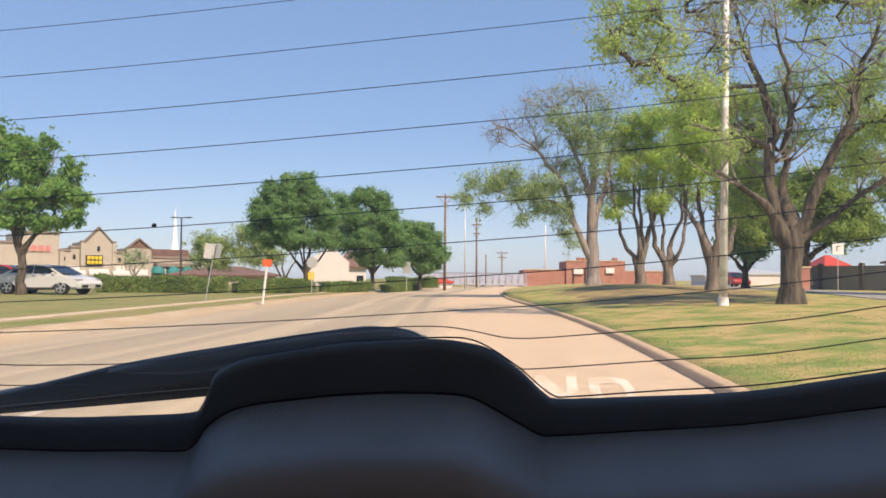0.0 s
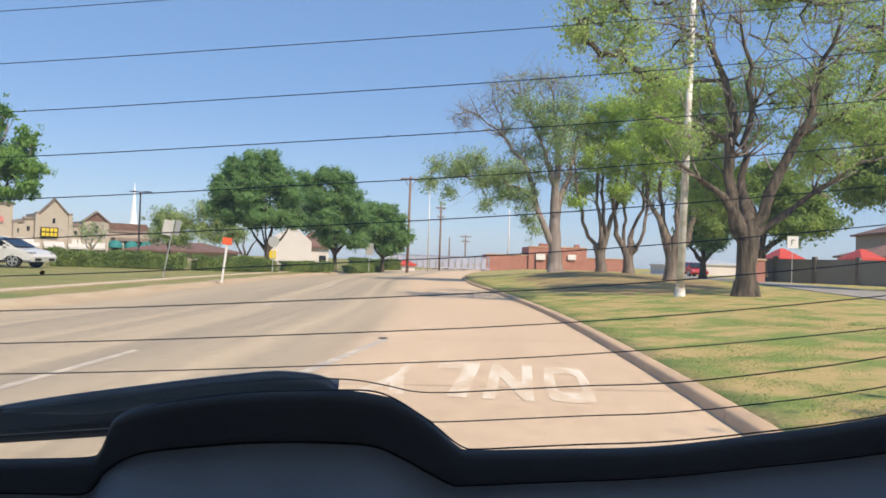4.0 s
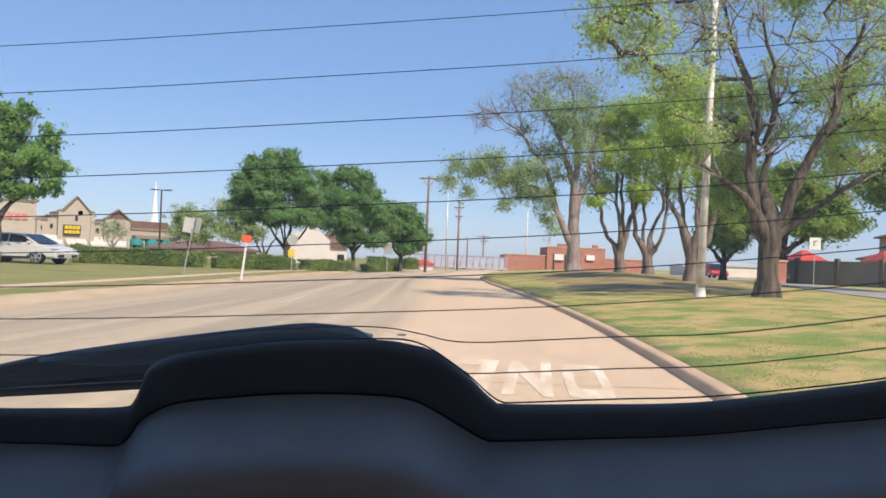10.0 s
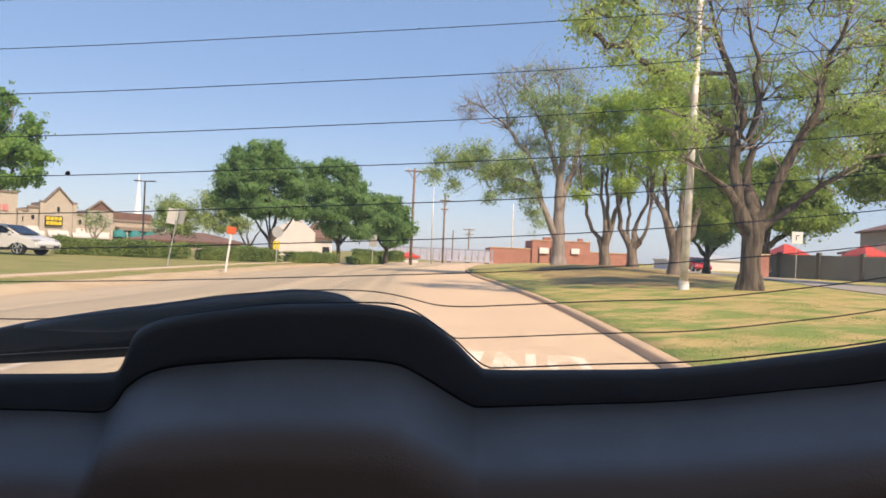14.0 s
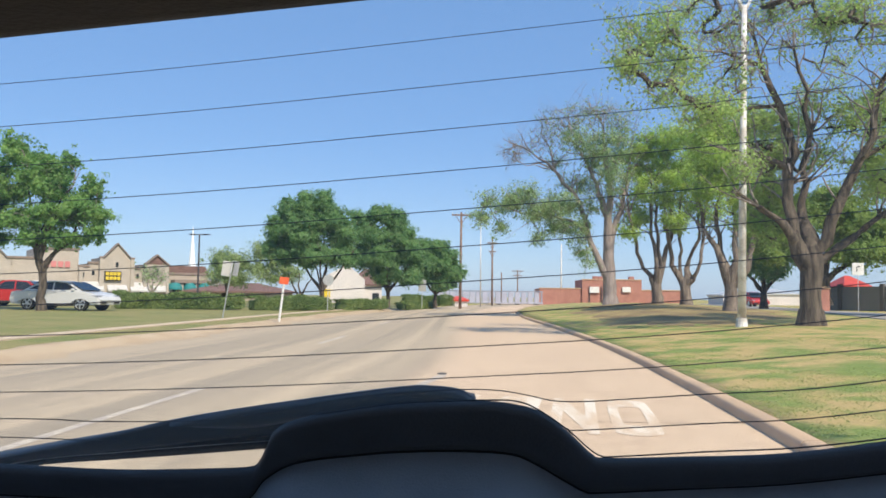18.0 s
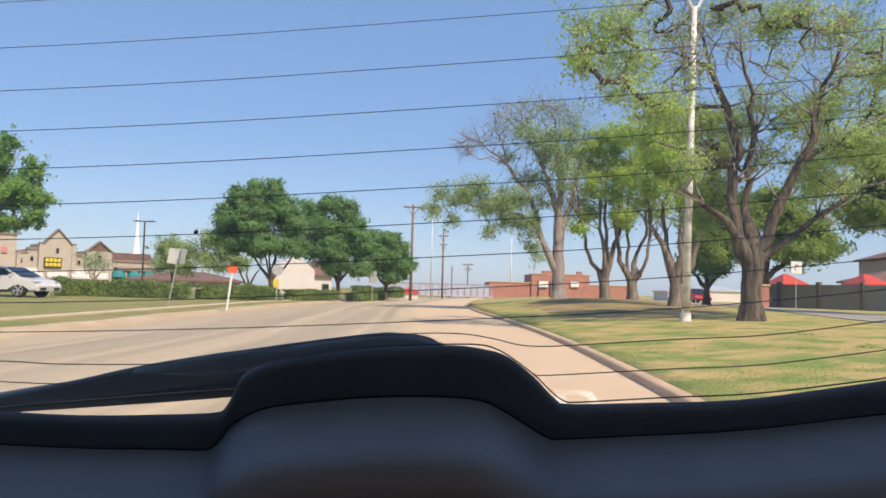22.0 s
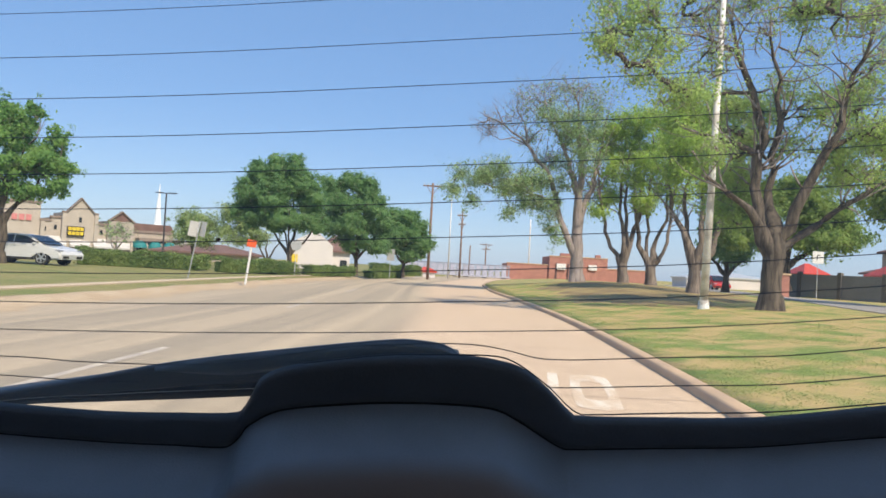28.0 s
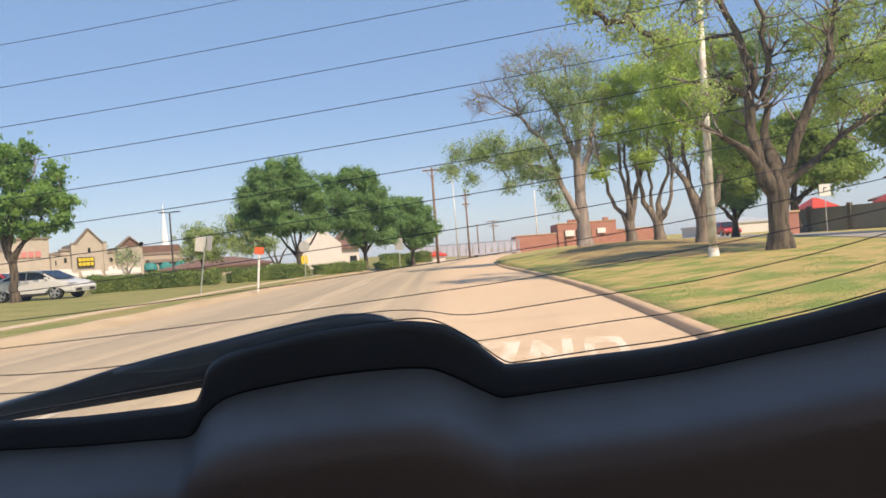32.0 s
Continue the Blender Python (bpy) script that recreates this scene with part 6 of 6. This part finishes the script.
# lower window surround: upper edge against the glass, lower edge against the grey panel
TOP = curve([(-0.860, -0.0750), (-0.692, -0.1022), (-0.581, -0.1207), (-0.486, -0.1363), (-0.391, -0.1491), (-0.313, -0.1535), (-0.257, -0.1547), (-0.244, -0.1474), (-0.233, -0.1308), (-0.217, -0.1069), (-0.186, -0.0934), (-0.127, -0.0851), (-0.073, -0.0831), (-0.012, -0.0861), (0.019, -0.0929), (0.042, -0.1034), (0.067, -0.1297), (0.090, -0.1615), (0.104, -0.1679), (0.173, -0.1713), (0.275, -0.1739), (0.377, -0.1636), (0.460, -0.1520), (0.614, -0.1201), (0.720, -0.0820), (0.840, -0.0500)], 5)
LOW = curve([(-0.900, -0.1085), (-0.732, -0.1364), (-0.602, -0.1574), (-0.498, -0.1735), (-0.392, -0.1876), (-0.324, -0.1933), (-0.280, -0.1978), (-0.266, -0.1947), (-0.254, -0.1832), (-0.239, -0.1656), (-0.203, -0.1463), (-0.137, -0.1402), (-0.088, -0.1393), (-0.033, -0.1426), (0.012, -0.1502), (0.036, -0.1660), (0.060, -0.1878), (0.081, -0.2055), (0.097, -0.2087), (0.174, -0.2089), (0.277, -0.2090), (0.380, -0.2000), (0.463, -0.1922), (0.639, -0.1640), (0.740, -0.1274), (0.860, -0.0940)], 5)
bm = B()
rows = []
for f, d in ((-0.02, -0.004), (0.0, 0.0), (0.03, 0.002), (0.12, 0.004), (0.4, 0.007), (0.75, 0.006), (0.93, 0.004), (1.0, 0.001), (1.02, -0.003)):
    rows.append([G(*(a + (b - a) * f), d) for a, b in zip(TOP, LOW)])
grid(bm, rows)
part("window_surround", bm, TRIM_BLACK, own, "black plastic window surround with wiper motor hump", True)

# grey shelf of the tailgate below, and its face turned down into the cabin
# the colour fades to brown with depth, painting the shade of the turned-down face
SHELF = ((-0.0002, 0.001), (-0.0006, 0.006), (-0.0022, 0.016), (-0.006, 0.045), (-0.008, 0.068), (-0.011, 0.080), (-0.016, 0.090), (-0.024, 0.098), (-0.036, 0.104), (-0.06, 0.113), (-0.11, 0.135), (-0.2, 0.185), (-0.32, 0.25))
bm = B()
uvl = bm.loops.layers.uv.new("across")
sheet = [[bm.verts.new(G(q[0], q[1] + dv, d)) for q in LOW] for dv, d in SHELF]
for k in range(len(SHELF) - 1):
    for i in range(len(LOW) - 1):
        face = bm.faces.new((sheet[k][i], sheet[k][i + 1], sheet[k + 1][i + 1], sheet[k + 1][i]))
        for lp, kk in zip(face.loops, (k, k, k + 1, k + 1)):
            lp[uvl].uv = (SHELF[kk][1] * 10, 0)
part("tailgate_shelf", bm, SHELF_TRIM, own, "grey plastic tailgate shelf, lower face painted brown for cabin shade", True)

# black strip added for the dark of the groove between surround and shelf
bm = B()
grid(bm, [[G(q[0], q[1] + h, d) for q in LOW] for h, d in ((0.0018, 0.0005), (0.0018, 0.0032), (-0.0004, 0.0034), (-0.0008, 0.001))])
part("groove_strip", bm, FRIT, own, "thin black strip standing in for the shaded groove")

# wiper outside the glass, its outline set along the camera's line of sight
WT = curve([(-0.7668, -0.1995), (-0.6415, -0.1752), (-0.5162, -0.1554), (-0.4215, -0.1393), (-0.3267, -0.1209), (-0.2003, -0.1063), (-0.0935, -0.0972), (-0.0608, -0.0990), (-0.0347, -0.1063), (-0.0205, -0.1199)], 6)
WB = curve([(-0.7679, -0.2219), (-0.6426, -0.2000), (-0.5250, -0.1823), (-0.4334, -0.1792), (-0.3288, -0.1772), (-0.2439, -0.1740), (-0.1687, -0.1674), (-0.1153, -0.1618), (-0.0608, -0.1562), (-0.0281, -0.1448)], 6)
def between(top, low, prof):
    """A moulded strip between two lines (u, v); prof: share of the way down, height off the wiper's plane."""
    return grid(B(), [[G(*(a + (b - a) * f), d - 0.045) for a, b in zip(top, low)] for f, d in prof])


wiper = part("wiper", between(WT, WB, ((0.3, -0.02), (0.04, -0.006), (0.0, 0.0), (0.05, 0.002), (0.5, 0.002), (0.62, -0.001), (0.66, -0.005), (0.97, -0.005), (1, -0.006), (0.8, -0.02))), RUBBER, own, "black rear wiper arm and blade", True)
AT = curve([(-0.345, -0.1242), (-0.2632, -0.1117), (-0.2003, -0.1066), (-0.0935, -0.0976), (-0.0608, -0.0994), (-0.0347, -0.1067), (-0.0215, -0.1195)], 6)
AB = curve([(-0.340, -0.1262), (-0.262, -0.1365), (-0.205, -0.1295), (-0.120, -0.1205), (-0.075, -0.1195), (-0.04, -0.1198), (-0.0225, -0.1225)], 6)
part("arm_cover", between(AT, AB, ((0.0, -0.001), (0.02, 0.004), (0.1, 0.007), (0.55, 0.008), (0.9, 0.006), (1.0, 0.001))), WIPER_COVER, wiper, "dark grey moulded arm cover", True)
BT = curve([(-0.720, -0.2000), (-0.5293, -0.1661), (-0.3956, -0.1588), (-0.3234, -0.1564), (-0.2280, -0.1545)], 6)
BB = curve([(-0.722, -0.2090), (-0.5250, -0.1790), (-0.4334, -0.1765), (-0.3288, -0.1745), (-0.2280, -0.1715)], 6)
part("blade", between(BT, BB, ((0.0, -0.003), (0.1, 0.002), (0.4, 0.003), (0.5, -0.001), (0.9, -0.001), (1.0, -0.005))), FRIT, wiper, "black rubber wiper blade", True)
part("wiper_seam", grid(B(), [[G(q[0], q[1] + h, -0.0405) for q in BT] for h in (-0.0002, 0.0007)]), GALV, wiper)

# header and cabin shell
bm = B()
rows = []
for f in np.linspace(-0.9, 0.86, 11):
    v = 0.2945 - 0.0023 * f
    rows.append([G(f, v + 0.05, -0.01), G(f, v, 0.0), G(f, v - 0.001, 0.012), G(f, v + 0.006, 0.03), G(f, v + 0.03, 0.07), G(f, v + 0.06, 0.16)])
grid(bm, rows)
part("header_trim", bm, HEADLINER, own, "black trim above the rear window", True)


def shell(name, pts, mat, label=""):
    bm = B()
    ins = [bm.verts.new(p) for p in pts]
    bm.faces.new(ins)
    r = bmesh.ops.extrude_face_region(bm, geom=bm.faces[:])
    f = [g for g in r["geom"] if isinstance(g, bmesh.types.BMFace)][0]
    f.normal_update()
    c = Vector((0, -0.4, 1.0))
    out = (f.calc_center_median() - c)
    n = f.normal if f.normal.dot(out) > 0 else -f.normal
    bmesh.ops.translate(bm, verts=[g for g in r["geom"] if isinstance(g, bmesh.types.BMVert)], vec=n * 0.03)
    return part(name, bm, mat, own, label)


TL, TR = G(-0.86, 0.345, 0.14), G(0.82, 0.345, 0.14)
BL, BR = G(-0.88, -0.55, 0.24), G(0.84, -0.55, 0.24)
FL, FR, GL, GR = Vector((-0.9, -1.6, 1.5)), Vector((0.75, -1.75, 1.47)), Vector((-0.95, -1.6, 0.35)), Vector((0.8, -1.75, 0.35))
EL, ER = G(-0.86, -0.22, 0.0), G(0.82, -0.22, 0.0)
HL, HR2 = G(-0.84, 0.345, 0.0), G(0.8, 0.345, 0.0)
shell("headliner", (TL, TR, FR, FL), HEADLINER)
BELT_L, BELT_R = G(-0.88, -0.05, 0.3), G(0.84, -0.05, 0.3)
shell("side_panel", (EL, BELT_L, Vector((-0.95, -1.6, 1.05)), GL, BL), HEADLINER)
shell("side_panel", (ER, BELT_R, Vector((0.8, -1.75, 1.05)), GR, BR), HEADLINER)
shell("rear_pillar", (HL, TL, BELT_L, EL), HEADLINER)
shell("rear_pillar", (HR2, TR, BELT_R, ER), HEADLINER)
shell("floor", (BL, BR, GR, GL), HEADLINER)
shell("dashboard", (Vector((-0.95, -1.6, 0.95)), Vector((0.8, -1.75, 0.95)), GR, GL), HEADLINER)

# ---- outside of the car: wheels, panels, glass ----
CARFRAME = Matrix.Rotation(radians(-4.36), 4, 'Z')


def panel(name, verts, faces, mat, label=""):
    bm = B()
    vs = [bm.verts.new(CARFRAME @ Vector(p)) for p in verts]
    for f in faces:
        bm.faces.new([vs[i] for i in f])
    return part(name, bm, mat, own, label)


SIDE = [(0.72, 0.34), (0.78, 0.62), (0.74, 0.92), (-0.5, 1.0), (-1.75, 0.98), (-2.4, 0.93), (-3.2, 0.80), (-3.5, 0.62), (-3.5, 0.32), (-3.2, 0.27), (-3.12, 0.52), (-2.95, 0.66), (-2.75, 0.71), (-2.55, 0.66), (-2.38, 0.52), (-2.3, 0.27), (-0.42, 0.27), (-0.34, 0.52), (-0.17, 0.66), (0.03, 0.71), (0.23, 0.66), (0.4, 0.52), (0.48, 0.3)]
n = len(SIDE)
for x0, x1 in ((-0.98, -0.935), (0.985, 1.03)):
    panel("body_side", [(x, y, z) for x in (x0, x1) for y, z in SIDE], [tuple(range(n)), tuple(range(2 * n - 1, n - 1, -1))] + [(i, (i + 1) % n, n + (i + 1) % n, n + i) for i in range(n)], CARDARK)
    xm = (x0 + x1) / 2
    for a, b, c, d in (((0.35, 0.98), (0.1, 1.36), (-0.62, 1.42), (-0.62, 1.0)), ((-0.7, 1.0), (-0.7, 1.42), (-1.55, 1.46), (-2.15, 0.97))):
        ob = panel("side_window", [(xm, *p) for p in (a, b, c, d)], [(0, 1, 2, 3)], GLASS)
        ob.visible_shadow = False
HOOD = [(-2.35, 0.95), (-3.2, 0.84), (-3.48, 0.66), (-3.52, 0.34)]
panel("bonnet", [(x, y, z + (0.03 if x == 0.025 else 0)) for x in (-0.96, 0.025, 1.01) for y, z in HOOD], [(4 * k + i, 4 * k + i + 1, 4 * k + i + 5, 4 * k + i + 4) for k in range(2) for i in range(3)], CARDARK)
ob = panel("windscreen", [(-0.86, -1.72, 1.48), (0.92, -1.72, 1.46), (0.98, -2.38, 0.96), (-0.93, -2.38, 0.96)], [(0, 1, 2, 3)], GLASS)
ob.visible_shadow = False
panel("tailgate_panel", [(x, y, z) for y, z in ((0.79, 0.86), (0.85, 0.6), (0.8, 0.34), (0.76, 0.34), (0.76, 0.86)) for x in (-0.97, 1.02)], [(2 * i, 2 * i + 1, (2 * i + 3) % 10, (2 * i + 2) % 10) for i in range(5)], CARDARK)
bm = B()
rf = [Vector(p) for p in (TL, TR, FR, FL)]
grid(bm, [[rf[0] + Vector((-0.03, 0.02, 0.045)), (rf[0] + rf[1]) / 2 + Vector((0, 0.03, 0.07)), rf[1] + Vector((0.03, 0.02, 0.045))], [rf[3] + Vector((-0.03, 0, 0.045)), (rf[3] + rf[2]) / 2 + Vector((0, -0.03, 0.075)), rf[2] + Vector((0.03, 0, 0.045))]])
part("roof_skin", bm, CARDARK, own, "dark painted roof", True)
for y in (0.03, -2.75):
    for x in (-0.86, 0.91):
        s = -1 if x < 0 else 1
        bm = B()
        rod(bm, CARFRAME @ Vector((x - 0.1 * s, y, 0.335)), CARFRAME @ Vector((x + 0.11 * s, y, 0.335)), 0.335, None, 24)
        w = part("wheel", bm, TYRE, own, "black tyre")
        bm = B()
        rod(bm, CARFRAME @ Vector((x + 0.105 * s, y, 0.335)), CARFRAME @ Vector((x + 0.122 * s, y, 0.335)), 0.22, None, 18)
        part("rim", bm, RIM, w, "alloy rim")
